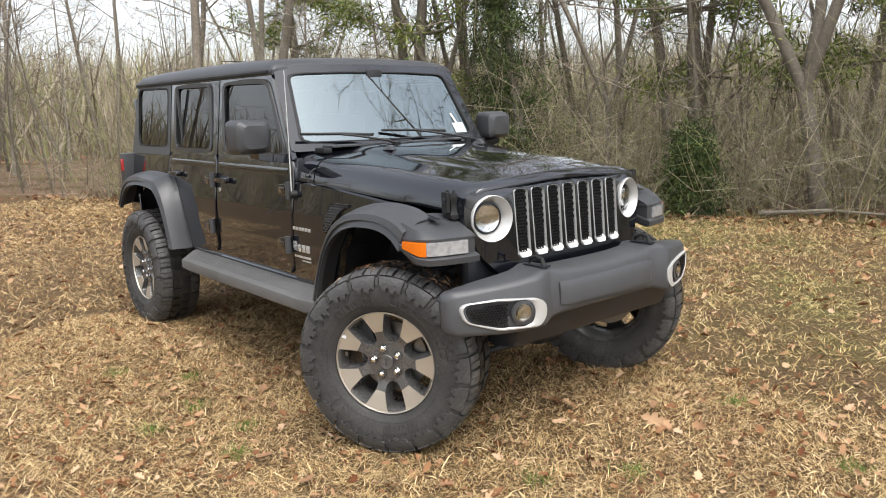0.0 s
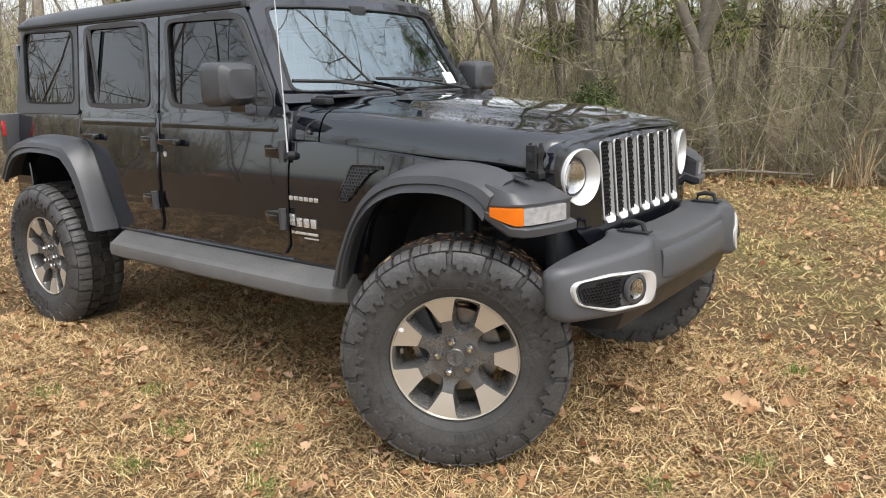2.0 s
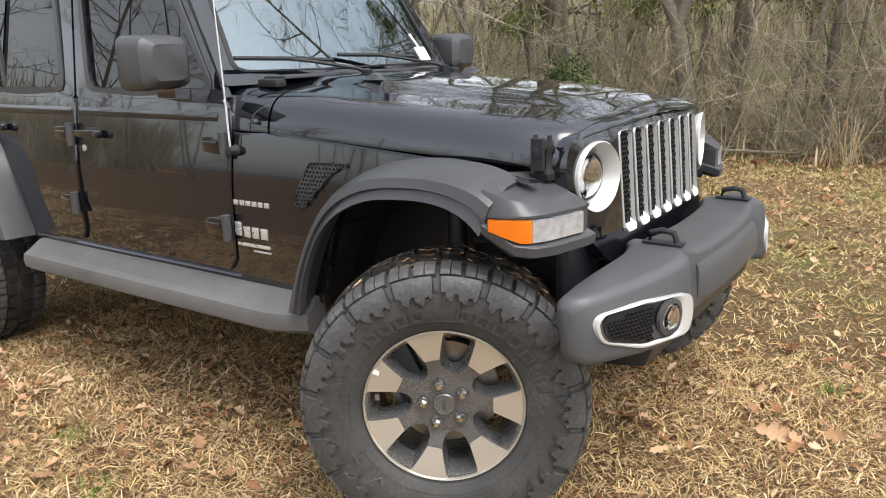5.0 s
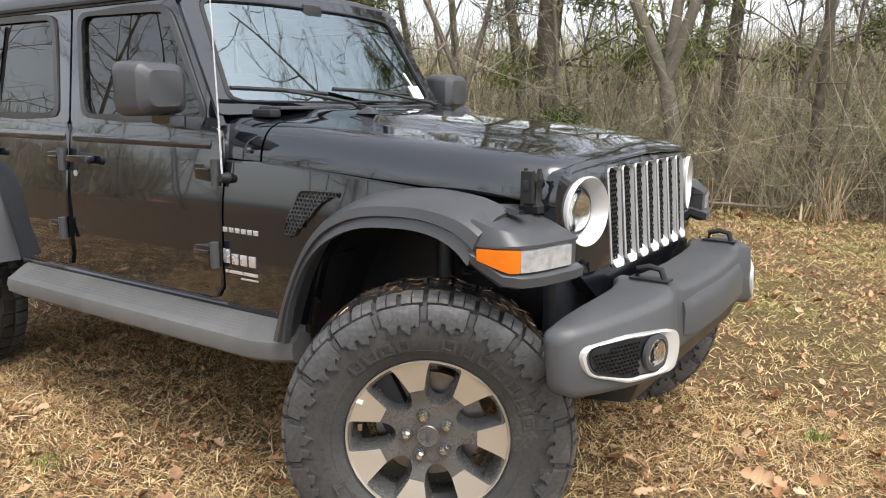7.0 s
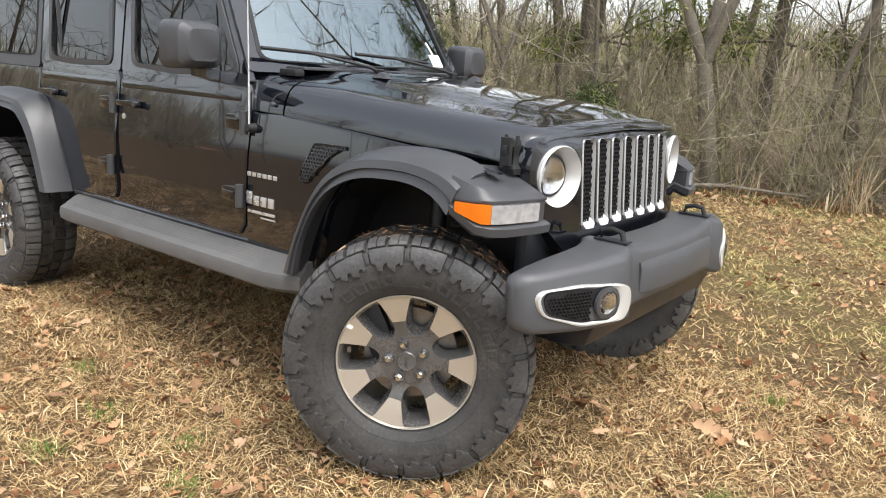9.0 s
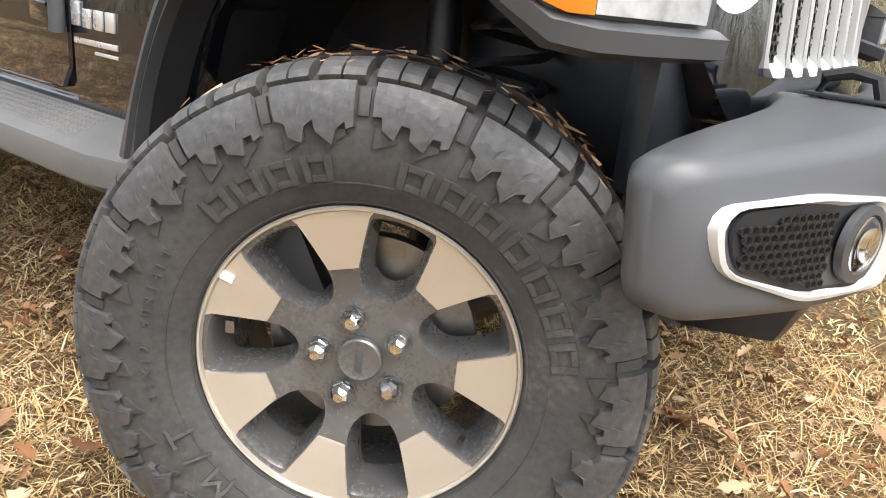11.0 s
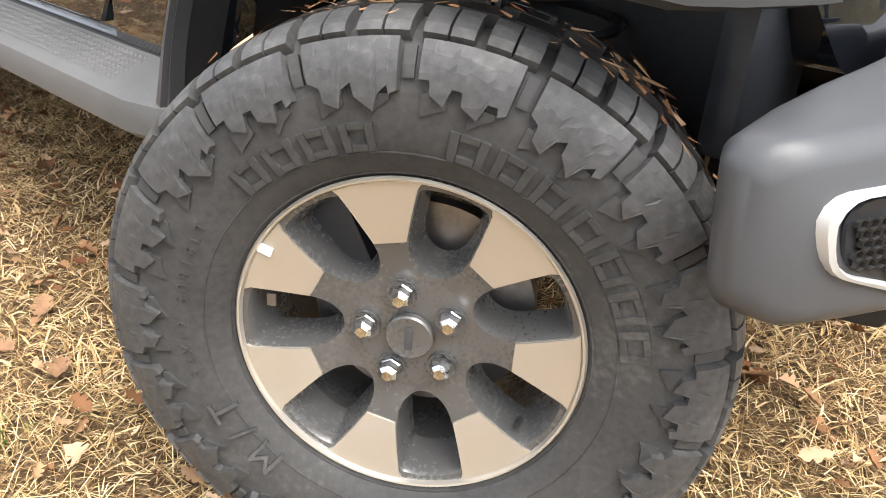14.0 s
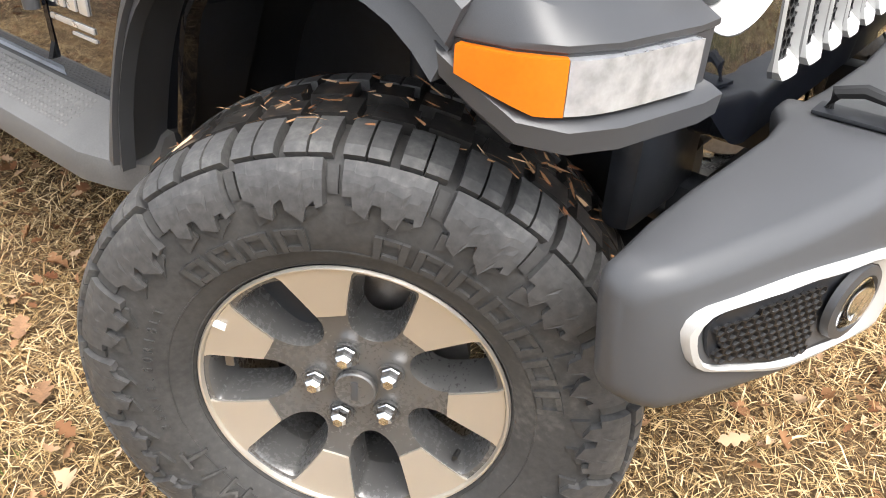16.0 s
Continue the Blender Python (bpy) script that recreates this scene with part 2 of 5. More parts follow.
def loft(rings, closed=True, caps=True, bm=None):
    """A skin over rings of equal length."""
    own = bmesh.new()
    vs = [[own.verts.new(p) for p in r] for r in rings]
    n = len(vs[0])
    for r, s in zip(vs, vs[1:]):
        for i in range(n if closed else n - 1):
            j = (i + 1) % n
            own.faces.new((r[i], r[j], s[j], s[i]))
    if caps and closed:
        own.faces.new(vs[0])
        own.faces.new(vs[-1][::-1])
    return merge(bm, own)


def lathe(profile, count=64, bm=None, close=False):
    """Turns a profile of (along the axle, radius) about the y axis; the axle's outer end is -y."""
    rings = []
    for k in range(count):
        a = 2 * math.pi * k / count
        rings.append([(r * math.sin(a), -yo, r * math.cos(a)) for yo, r in profile])
    rings.append(rings[0])
    own = loft(rings, closed=close, caps=False)
    bmesh.ops.remove_doubles(own, verts=own.verts, dist=1e-5)
    return merge(bm, own)


def tube(points, radius, sides=8, bm=None, taper=1.0):
    own = bmesh.new()
    pts = [Vector(p) for p in points]
    rings = []
    for i, p in enumerate(pts):
        d = (pts[min(i + 1, len(pts) - 1)] - pts[max(i - 1, 0)]).normalized()
        u = d.cross((0, 0, 1) if abs(d.z) < 0.9 else (1, 0, 0)).normalized()
        v = d.cross(u)
        r = radius * (1 + (taper - 1) * i / max(len(pts) - 1, 1))
        rings.append([p + r * (u * math.cos(2 * math.pi * k / sides) + v * math.sin(2 * math.pi * k / sides)) for k in range(sides)])
    own.free()
    return loft(rings, bm=bm)


def rounded(x0, z0, x1, z1, r, steps=4):
    """A rectangle's outline with round corners."""
    out = []
    for cx, cz, a in ((x1 - r, z1 - r, 0), (x0 + r, z1 - r, 90), (x0 + r, z0 + r, 180), (x1 - r, z0 + r, 270)):
        for k in range(steps + 1):
            t = radians(a + 90 * k / steps)
            out.append((cx + r * math.cos(t), cz + r * math.sin(t)))
    return out


def soften(points, r, steps=3):
    """An outline with its corners rounded."""
    out, n = [], len(points)
    for i in range(n):
        p, a, b = Vector(points[i]), Vector(points[i - 1]), Vector(points[(i + 1) % n])
        q = min(r, (a - p).length * 0.45, (b - p).length * 0.45)
        u, v = p + (a - p).normalized() * q, p + (b - p).normalized() * q
        for k in range(steps + 1):
            t = k / steps
            out.append(tuple(u * (1 - t) ** 2 + p * 2 * t * (1 - t) + v * t * t))
    return out


def resample(points, count):
    """An outline with count points at even steps, from its first point on."""
    p = np.array(list(points) + [points[0]], float)
    s = np.r_[0, np.cumsum(np.linalg.norm(np.diff(p, axis=0), axis=1))]
    t = np.linspace(0, s[-1], count, endpoint=False)
    return [tuple(q) for q in np.stack([np.interp(t, s, p[:, k]) for k in range(p.shape[1])], 1)]


# ---- the setting: field, wood edge, distance ----
def lumps(x, y):
    return 0.012 * np.sin(1.7 * x + 0.6 * y) + 0.01 * np.sin(2.9 * y - 1.1 * x + 2) + 0.006 * np.sin(7.3 * x + 3.1) * np.sin(6.1 * y)


def land(x, y):
    """The height of the ground: nearly level by the vehicle, falling gently to the wood."""
    far = np.hypot(x, y)
    return lumps(x, y) - 0.012 * np.clip(y - 1, 0, 60) - 0.01 * np.clip(-x - 6, 0, 60) + 0.004 * np.clip(far - 70, 0, 2000) * 0.3


def quick_mesh(name, verts, tris, material, parent=None, smooth=False):
    """One mesh object of many triangles, from arrays."""
    me = bpy.data.meshes.new(name)
    me.vertices.add(len(verts))
    me.vertices.foreach_set("co", np.ascontiguousarray(verts, np.float32).ravel())
    me.loops.add(3 * len(tris))
    me.loops.foreach_set("vertex_index", np.ascontiguousarray(tris, np.int32).ravel())
    me.polygons.add(len(tris))
    me.polygons.foreach_set("loop_start", np.arange(0, 3 * len(tris), 3, dtype=np.int32))
    me.update(calc_edges=True)
    me.validate()
    if smooth:
        me.polygons.foreach_set("use_smooth", np.ones(len(tris), bool))
    me.materials.append(material)
    ob = new(name, me)
    if parent:
        ob.parent = parent
    return ob


def make_ground():
    s = np.linspace(-1, 1, 181)
    g = 3.2 * np.sinh(6.6 * s)
    X, Y = np.meshgrid(g - 1.0, g, indexing="ij")
    V = np.stack([X, Y, land(X, Y)], -1).reshape(-1, 3)
    n = len(s)
    i = (np.arange(n - 1)[:, None] * n + np.arange(n - 1)).ravel()
    T = np.concatenate([np.stack([i, i + n, i + n + 1], 1), np.stack([i, i + n + 1, i + 1], 1)])
    ob = quick_mesh("ground", V, T, GROUND, smooth=True)
    return tagged(ob, "dead grass field strewn with brown leaves", "ground", kind="structure")


def ribbons(base, lean, length, width, side, curl):
    """Bent blades, each a quad and a tip: 5 vertices, 3 triangles."""
    mid = base + lean * (length * 0.55)[:, None]
    tip = base + lean * length[:, None] * 0.95 - np.array([0, 0, 1.0]) * (curl * length)[:, None]
    w = side * width[:, None] * 0.5
    V = np.stack([base - w, base + w, mid - 0.8 * w, mid + 0.8 * w, tip], 1).reshape(-1, 3)
    k = 5 * np.arange(len(base))[:, None]
    T = np.concatenate([k + np.array([0, 1, 3]), k + np.array([0, 3, 2]), k + np.array([2, 3, 4])])
    return V, T


def grass(name, x0, x1, y0, y1, count, size, upright, material, label, seed, keep=None, width=0.0035):
    rng = np.random.default_rng(seed)
    x, y = rng.uniform(x0, x1, count), rng.uniform(y0, y1, count)
    # blades gather in tufts
    tufts = max(count // 14, 1)
    cx, cy = rng.uniform(x0, x1, tufts), rng.uniform(y0, y1, tufts)
    pick, own = rng.integers(0, tufts, count), rng.random(count) < 0.65
    x = np.where(own, cx[pick] + rng.normal(0, 0.03, count), x)
    y = np.where(own, cy[pick] + rng.normal(0, 0.03, count), y)
    if keep is not None:
        ok = keep(x, y)
        x, y = x[ok], y[ok]
        count = len(x)
    a = rng.uniform(0, 2 * np.pi, count)
    up = np.clip(rng.normal(upright, 0.25, count), 0.03, 1.5)
    lean = np.stack([np.cos(a), np.sin(a), up], 1)
    lean /= np.linalg.norm(lean, axis=1)[:, None]
    length = size * rng.lognormal(0, 0.4, count)
    b = a + np.pi / 2 + rng.normal(0, 0.5, count)
    side = np.stack([np.cos(b), np.sin(b), rng.normal(0, 0.3, count)], 1)
    base = np.stack([x, y, land(x, y) + rng.uniform(-0.004, 0.012, count)], 1)
    V, T = ribbons(base, lean, length, width * rng.uniform(0.6, 1.5, count), side, rng.uniform(0, 0.25, count))
    return tagged(quick_mesh(name, V, T, material), label, "grass", kind="stuff")


def leaf_outline():
    """Half of a lobed oak leaf: along, across."""
    return [(0.0, 0.008), (0.12, 0.03), (0.2, 0.16), (0.3, 0.2), (0.36, 0.1), (0.46, 0.27), (0.58, 0.3), (0.63, 0.14), (0.74, 0.25), (0.84, 0.2), (0.88, 0.1), (1.0, 0.0)]


def leaf_arrays():
    half = leaf_outline()
    V, T = [], []
    for px, py in half:
        V += [(px, 0, 0), (px, py, 0.25 * py), (px, -py, 0.32 * py)]
    for k in range(len(half) - 1):
        a, b = 3 * k, 3 * k + 3
        T += [(a, b, b + 1), (a, b + 1, a + 1), (a, a + 2, b + 2), (a, b + 2, b)]
    return np.array(V), np.array(T)


def leaves(name, x0, x1, y0, y1, count, size, seed, label, keep=None):
    rng = np.random.default_rng(seed)
    LV, LT = leaf_arrays()
    LV = LV - [0.5, 0, 0]
    Vs, Ts = [], []
    for k in range(count):
        x, y = rng.uniform(x0, x1), rng.uniform(y0, y1)
        if keep is not None and not keep(np.array([x]), np.array([y]))[0]:
            continue
        s = size * rng.lognormal(0, 0.3)
        v = LV.copy()
        v[:, 2] += rng.uniform(-0.5, 0.8) * v[:, 0] ** 2 + rng.uniform(-0.6, 0.9) * np.abs(v[:, 1])
        v[:, 1] *= rng.uniform(0.6, 1.2)
        m = np.array(Euler((rng.normal(0, 0.45), rng.normal(0, 0.4), rng.uniform(0, 6.3))).to_matrix())
        v = (v * s) @ m.T + [x, y, float(land(np.array(x), np.array(y))) + rng.uniform(0.015, 0.045)]
        Vs.append(v)
        Ts.append(LT + len(LV) * (len(Vs) - 1))
    return tagged(quick_mesh(name, np.concatenate(Vs), np.concatenate(Ts), LEAF, smooth=True), label, "leaves", kind="stuff")


# the wood's edge, as a line on the ground
EDGE = ((-44, -16), (-24, -5), (-15, 0.6), (-9, 4.0), (-5, 5.9), (-3, 6.9), (-1, 7.7), (1.5, 8.2), (6, 9.2), (14, 10), (24, 6))


def edge_at(u):
    """A place on the wood's edge and the way into the wood, for u from 0 to 1 by length."""
    p = np.array(EDGE, float)
    s = np.r_[0, np.cumsum(np.linalg.norm(np.diff(p, axis=0), axis=1))]
    t = u * s[-1]
    k = min(int(np.searchsorted(s, t, side="right")) - 1, len(p) - 2)
    d = (p[k + 1] - p[k]) / np.linalg.norm(p[k + 1] - p[k])
    return p[k] + d * (t - s[k]), np.array([-d[1], d[0]])


class Limbs:
    """Collects tapered, bent limbs as triangles."""

    def __init__(self):
        self.V, self.T, self.n = [], [], 0

    def add(self, pts, r0, r1, sides):
        pts = np.asarray(pts, float)
        d = np.gradient(pts, axis=0)
        d /= np.linalg.norm(d, axis=1)[:, None] + 1e-9
        ref = np.where(np.abs(d[:, 2:3]) < 0.9, np.array([[0, 0, 1.0]]), np.array([[1.0, 0, 0]]))
        u = np.cross(d, ref)
        u /= np.linalg.norm(u, axis=1)[:, None] + 1e-9
        v = np.cross(d, u)
        a = 2 * np.pi * np.arange(sides) / sides
        r = np.linspace(r0, r1, len(pts))[:, None, None]
        ring = pts[:, None] + r * (u[:, None] * np.cos(a)[None, :, None] + v[:, None] * np.sin(a)[None, :, None])
        self.V.append(ring.reshape(-1, 3))
        for k in range(len(pts) - 1):
            i = self.n + k * sides + np.arange(sides)
            j = self.n + k * sides + (np.arange(sides) + 1) % sides
            self.T.append(np.stack([i, j, j + sides], 1))
            self.T.append(np.stack([i, j + sides, i + sides], 1))
        self.n += len(pts) * sides

    def put(self, name, material, parent=None):
        return quick_mesh(name, np.concatenate(self.V), np.concatenate(self.T), material, parent, smooth=True)


def wander(rng, start, way, length, steps, bend, rise=0.0):
    pts, p, d = [np.array(start, float)], np.array(start, float), np.array(way, float)
    for _ in range(steps):
        d = d + rng.normal(0, bend, 3) + [0, 0, rise]
        d /= np.linalg.norm(d)
        p = p + d * (length / steps)
        pts.append(p.copy())
    return np.array(pts)


def bare_tree(seed, height, radius, fork=1, lean=0.06, low=0.25, limbs=13, label=""):
    """A leafless broadleaved tree: trunk with limbs, and a crown of branches and twigs."""
    rng = np.random.default_rng(seed)
    tree = thing("bare_tree", label or "leafless grey-brown tree at the wood's edge", "tree")
    wood, crown = Limbs(), Limbs()
    stems = []
    if fork == 1:
        stems.append((wander(rng, (0, 0, -0.15), (rng.normal(0, lean), rng.normal(0, lean), 1), height, 9, 0.05, 0.03), radius))
    else:
        low_pts = wander(rng, (0, 0, -0.15), (rng.normal(0, lean), rng.normal(0, lean), 1), height * 0.17, 3, 0.04)
        wood.add(low_pts, radius * 1.25, radius, 9)
        for k in range(fork):
            a = 6.28 * k / fork + rng.uniform(0, 0.8)
            stems.append((wander(rng, low_pts[-1], (0.5 * math.cos(a), 0.35 * math.sin(a), 1), height * 0.85, 8, 0.07, 0.05), radius * 0.7))
    for pts, r in stems:
        wood.add(pts, r * 1.15, r * 0.22, 8)
        for _ in range(limbs):
            t = rng.uniform(low, 0.97) ** 0.9
            k = t * (len(pts) - 1)
            p = pts[int(k)] + (k - int(k)) * (pts[min(int(k) + 1, len(pts) - 1)] - pts[int(k)])
            a = rng.uniform(0, 6.28)
            ln = height * rng.uniform(0.16, 0.4) * (1.15 - t * 0.75)
            limb = wander(rng, p, (math.cos(a), math.sin(a), rng.uniform(0.1, 0.8)), ln, 6, 0.16, 0.05)
            wood.add(limb, r * 0.36 * (1.1 - 0.7 * t), 0.006, 5)
            for _ in range(6):
                q = limb[rng.integers(1, 7)]
                b = rng.uniform(0, 6.28)
                tw = wander(rng, q, (math.cos(b), math.sin(b), rng.uniform(-0.2, 0.8)), ln * rng.uniform(0.25, 0.55), 4, 0.2, 0.02)
                crown.add(tw, 0.011, 0.003, 3)
                for _ in range(6):
                    q2 = tw[rng.integers(1, 5)]
                    crown.add(wander(rng, q2, rng.normal(0, 1, 3) + [0, 0, 0.3], ln * rng.uniform(0.08, 0.25), 2, 0.2), 0.005, 0.0015, 3)
    wood.put("trunk", BARK, tree)
    crown.put("crown", TWIGS, tree)
    return tree


def sapling(seed, height):
    rng = np.random.default_rng(seed)
    tree = thing("bare_sapling", "thin leafless sapling with upright twigs", "sapling")
    wood, crown = Limbs(), Limbs()
    pts = wander(rng, (0, 0, -0.1), (rng.normal(0, 0.14), rng.normal(0, 0.14), 1), height, 8, 0.07, 0.02)
    wood.add(pts, 0.028, 0.006, 5)
    for _ in range(22):
        p = pts[rng.integers(1, 9)]
        a = rng.uniform(0, 6.28)
        ln = height * rng.uniform(0.12, 0.34)
        limb = wander(rng, p, (math.cos(a), math.sin(a), rng.uniform(0.2, 1.2)), ln, 4, 0.16, 0.04)
        crown.add(limb, 0.009, 0.003, 3)
        for _ in range(5):
            crown.add(wander(rng, limb[rng.integers(1, 5)], rng.normal(0, 1, 3) + [0, 0, 0.4], ln * rng.uniform(0.2, 0.5), 2, 0.2), 0.004, 0.0015, 3)
    wood.put("trunk", BARK_PALE, tree)
    crown.put("crown", TWIGS, tree)
    return tree


def sprays(rng, centres, spread, per, size, material, parent, droop=0.0):
    """A crown of small needle sprays about the given places."""
    n = len(centres) * per
    c = np.repeat(centres, per, 0) + rng.normal(0, 1, (n, 3)) * np.repeat(spread, per)[:, None]
    way = rng.normal(0, 1, (n, 3)) + [0, 0, -droop]
    way /= np.linalg.norm(way, axis=1)[:, None]
    side = np.cross(way, rng.normal(0, 1, (n, 3)))
    side /= np.linalg.norm(side, axis=1)[:, None] + 1e-9
    V, T = ribbons(c, way, size * rng.uniform(0.5, 1.5, n), np.full(n, size * 0.16), side, rng.uniform(0, 0.3, n))
    return quick_mesh("crown", V, T, material, parent)


def cedar(seed, height, width, label="dark evergreen cedar with a ragged crown"):
    rng = np.random.default_rng(seed)
    tree = thing("cedar_tree", label, "tree")
    wood = Limbs()
    pts = wander(rng, (0, 0, -0.1), (0, 0, 1), height, 8, 0.04)
    wood.add(pts, 0.11, 0.02, 7)
    centres, spread = [], []
    for _ in range(80):
        t = rng.uniform(0.1, 1.0)
        a = rng.uniform(0, 6.28)
        r = width * (1.05 - t) ** 0.7 * rng.uniform(0.3, 1.1)
        p = pts[int(t * 8)]
        limb = wander(rng, p, (math.cos(a), math.sin(a), 0.25), r, 3, 0.12)
        wood.add(limb, 0.018, 0.004, 3)
        for q in limb[1:]:
            centres.append(q)
            spread.append(0.13)
    wood.put("trunk", BARK, tree)
    sprays(rng, np.array(centres), np.array(spread), 44, 0.1, NEEDLES, tree, 0.3)
    return tree


def pine(seed, height, label="tall pine with sparse yellow-green needle clumps"):
    rng = np.random.default_rng(seed)
    tree = thing("pine_tree", label, "tree")
    wood = Limbs()
    pts = wander(rng, (0, 0, -0.1), (rng.normal(0, 0.05), rng.normal(0, 0.05), 1), height, 8, 0.03)
    wood.add(pts, 0.13, 0.04, 7)
    centres = []
    for _ in range(34):
        t = rng.uniform(0.3, 1.0)
        a = rng.uniform(0, 6.28)
        limb = wander(rng, pts[int(t * 8)], (math.cos(a), math.sin(a), 0.1), rng.uniform(0.8, 2.2) * (1.2 - 0.6 * t), 5, 0.14, 0.03)
        wood.add(limb, 0.03, 0.006, 4)
        centres += [limb[3], limb[4], limb[5], limb[5] + rng.normal(0, 0.12, 3)]
    wood.put("trunk", BARK, tree)
    sprays(rng, np.array(centres), np.full(len(centres), 0.14), 70, 0.15, PINE, tree)
    return tree


def far_ok(x, y):
    return np.ones(len(x), bool)


def thicket(name, seed, count, u0, u1, depth, height, radius, twigs, material, label):
    """Brush along the wood's edge: crowded, tangled thin stems with side twigs."""
    rng = np.random.default_rng(seed)
    out = Limbs()
    for _ in range(count):
        p, n = edge_at(rng.uniform(u0, u1))
        q = p + n * depth * rng.random() ** 1.3
        h = height * rng.lognormal(0, 0.4) * 0.8
        z = float(land(np.array(q[0]), np.array(q[1])))
        stem = wander(rng, (q[0], q[1], z - 0.05), (rng.normal(0, 0.45), rng.normal(0, 0.45), 1), h, 4, 0.26, -0.04)
        out.add(stem, radius * rng.uniform(0.4, 1.4), 0.002, 3)
        for _ in range(twigs):
            out.add(wander(rng, stem[rng.integers(0, 5)], rng.normal(0, 1, 3) + [0, 0, 0.3], h * rng.uniform(0.15, 0.45), 2, 0.3), 0.004, 0.0012, 3)
    return tagged(out.put(name, material), label, "brush", kind="stuff")


def far_woods(seed, count, label):
    """Bare woods on a rise far behind: upright strips, too many to count."""
    rng = np.random.default_rng(seed)
    a = rng.uniform(radians(85), radians(215), count)
    r = rng.uniform(34, 85, count)
    x, y = r * np.cos(a), r * np.sin(a)
    z = land(x, y) + 0.03 * np.clip(r - 34, 0, 60)
    base = np.stack([x, y, z], 1)
    way = np.stack([rng.normal(0, 0.25, count), rng.normal(0, 0.25, count), np.ones(count)], 1)
    side = np.stack([-np.sin(a), np.cos(a), 0 * a], 1)
    V, T = ribbons(base, way, rng.uniform(1.5, 6.5, count), rng.uniform(0.03, 0.13, count), side, 0 * a)
    return tagged(quick_mesh("far_woods", V, T, BRUSH), label, "woods", kind="stuff")


def at_land(x, y, turn=0.0, size=1.0, dz=0.0):
    return pose(x, y, float(land(np.array(x), np.array(y))) + dz, 0, 0, turn) @ Matrix.Diagonal((size, size, size, 1))


def plant(ob, x, y, turn=0.0, size=1.0):
    ob.matrix_basis = at_land(x, y, turn, size)
    return ob


make_ground()

# trees that stand out along the edge
TREE_KINDS = [bare_tree(11, 11, 0.08), bare_tree(12, 12, 0.06, low=0.2), bare_tree(13, 9, 0.045, lean=0.12, low=0.15), bare_tree(14, 13, 0.09, low=0.3, limbs=16),
              bare_tree(15, 8, 0.036, lean=0.15, low=0.1), bare_tree(16, 10, 0.058, fork=2)]
SAPLINGS = [sapling(31, 4.5), sapling(32, 5.5), sapling(33, 3.8), sapling(34, 6.5)]
plant(TREE_KINDS[0], -10.1, 2.4, 20)
plant(TREE_KINDS[1], -10.7, 4.2, 100)
plant(TREE_KINDS[2], -1.3, 8.9, 40)
plant(TREE_KINDS[3], -8.8, 6.6, 0)
plant(TREE_KINDS[4], -3.8, 8.0, 60)
plant(TREE_KINDS[5], -5.2, 7.5, 200)
big = plant(bare_tree(21, 11, 0.105, fork=3, low=0.1, limbs=15, label="large leafless tree with forked pale trunks"), -1.9, 8.0, 75)
plant(cedar(41, 4.6, 1.1), -5.9, 6.2, 0)
plant(cedar(42, 5.2, 0.8), -7.0, 6.4, 50)
plant(cedar(43, 1.3, 0.5, "small green cedar in the brush"), -3.3, 7.0, 0)
pines = [plant(pine(51, 8.5), -4.2, 8.6, 0), plant(pine(52, 9.5), 0.8, 10.2, 90), plant(pine(53, 8.0), -8.4, 6.0, 30)]
copy_thing(pines[0], at_land(-2.2, 11.0, 130, 1.1))
copy_thing(TREE_KINDS[3], at_land(2.9, 9.4, 10, 1.0))
copy_thing(TREE_KINDS[1], at_land(4.6, 8.9, 150, 0.95))
copy_thing(pines[2], at_land(-13.5, 6.5, 200, 1.1))
rng = np.random.default_rng(5)
for k, sap in enumerate(SAPLINGS):
    p, n = edge_at(0.55 + 0.05 * k)
    plant(sap, *(p + 0.9 * n), 40 * k)
made = 0
while made < 96:
    p, n = edge_at(rng.uniform(0.12, 0.97))
    q = p + n * (0.8 + 13 * rng.random() ** 1.2)
    if q[0] < -12 and rng.random() < 0.45:
        continue
    copy_thing(TREE_KINDS[made % 6], at_land(*q, rng.uniform(0, 360), rng.uniform(0.7, 1.15)))
    made += 1
for k in range(16):
    p, n = edge_at(rng.uniform(0.15, 0.45))
    q = p + n * rng.uniform(1, 9)
    copy_thing(TREE_KINDS[(0, 2, 4, 5)[k % 4]], at_land(*q, rng.uniform(0, 360), rng.uniform(0.7, 1.1)))
for k in range(120):
    p, n = edge_at(rng.uniform(0.2, 0.95))
    q = p + n * (0.2 + 5 * rng.random())
    copy_thing(SAPLINGS[k % 4], at_land(*q, rng.uniform(0, 360), rng.uniform(0.6, 1.2)))
# the trees on the near side of the field, which the paint and the glass mirror
for k in range(62):
    a = radians(rng.uniform(190, 385))
    r = rng.uniform(13, 22)
    copy_thing(TREE_KINDS[k % 6], at_land(r * math.cos(a), r * math.sin(a) - 3, rng.uniform(0, 360), rng.uniform(0.55, 0.85)))

thicket("brush", 61, 6000, 0.465, 0.93, 5.5, 2.3, 0.006, 7, BRUSH, "tangled leafless brown brush along the wood's edge")
thicket("brush", 64, 2000, 0.465, 0.9, 12.0, 2.8, 0.007, 5, BRUSH, "deeper leafless brush under the trees")
thicket("brush", 62, 500, 0.1, 0.465, 6.0, 0.9, 0.006, 4, BRUSH, "sparse leafless brush beside the clay field")
far_woods(63, 45000, "distant bare grey-brown woods")


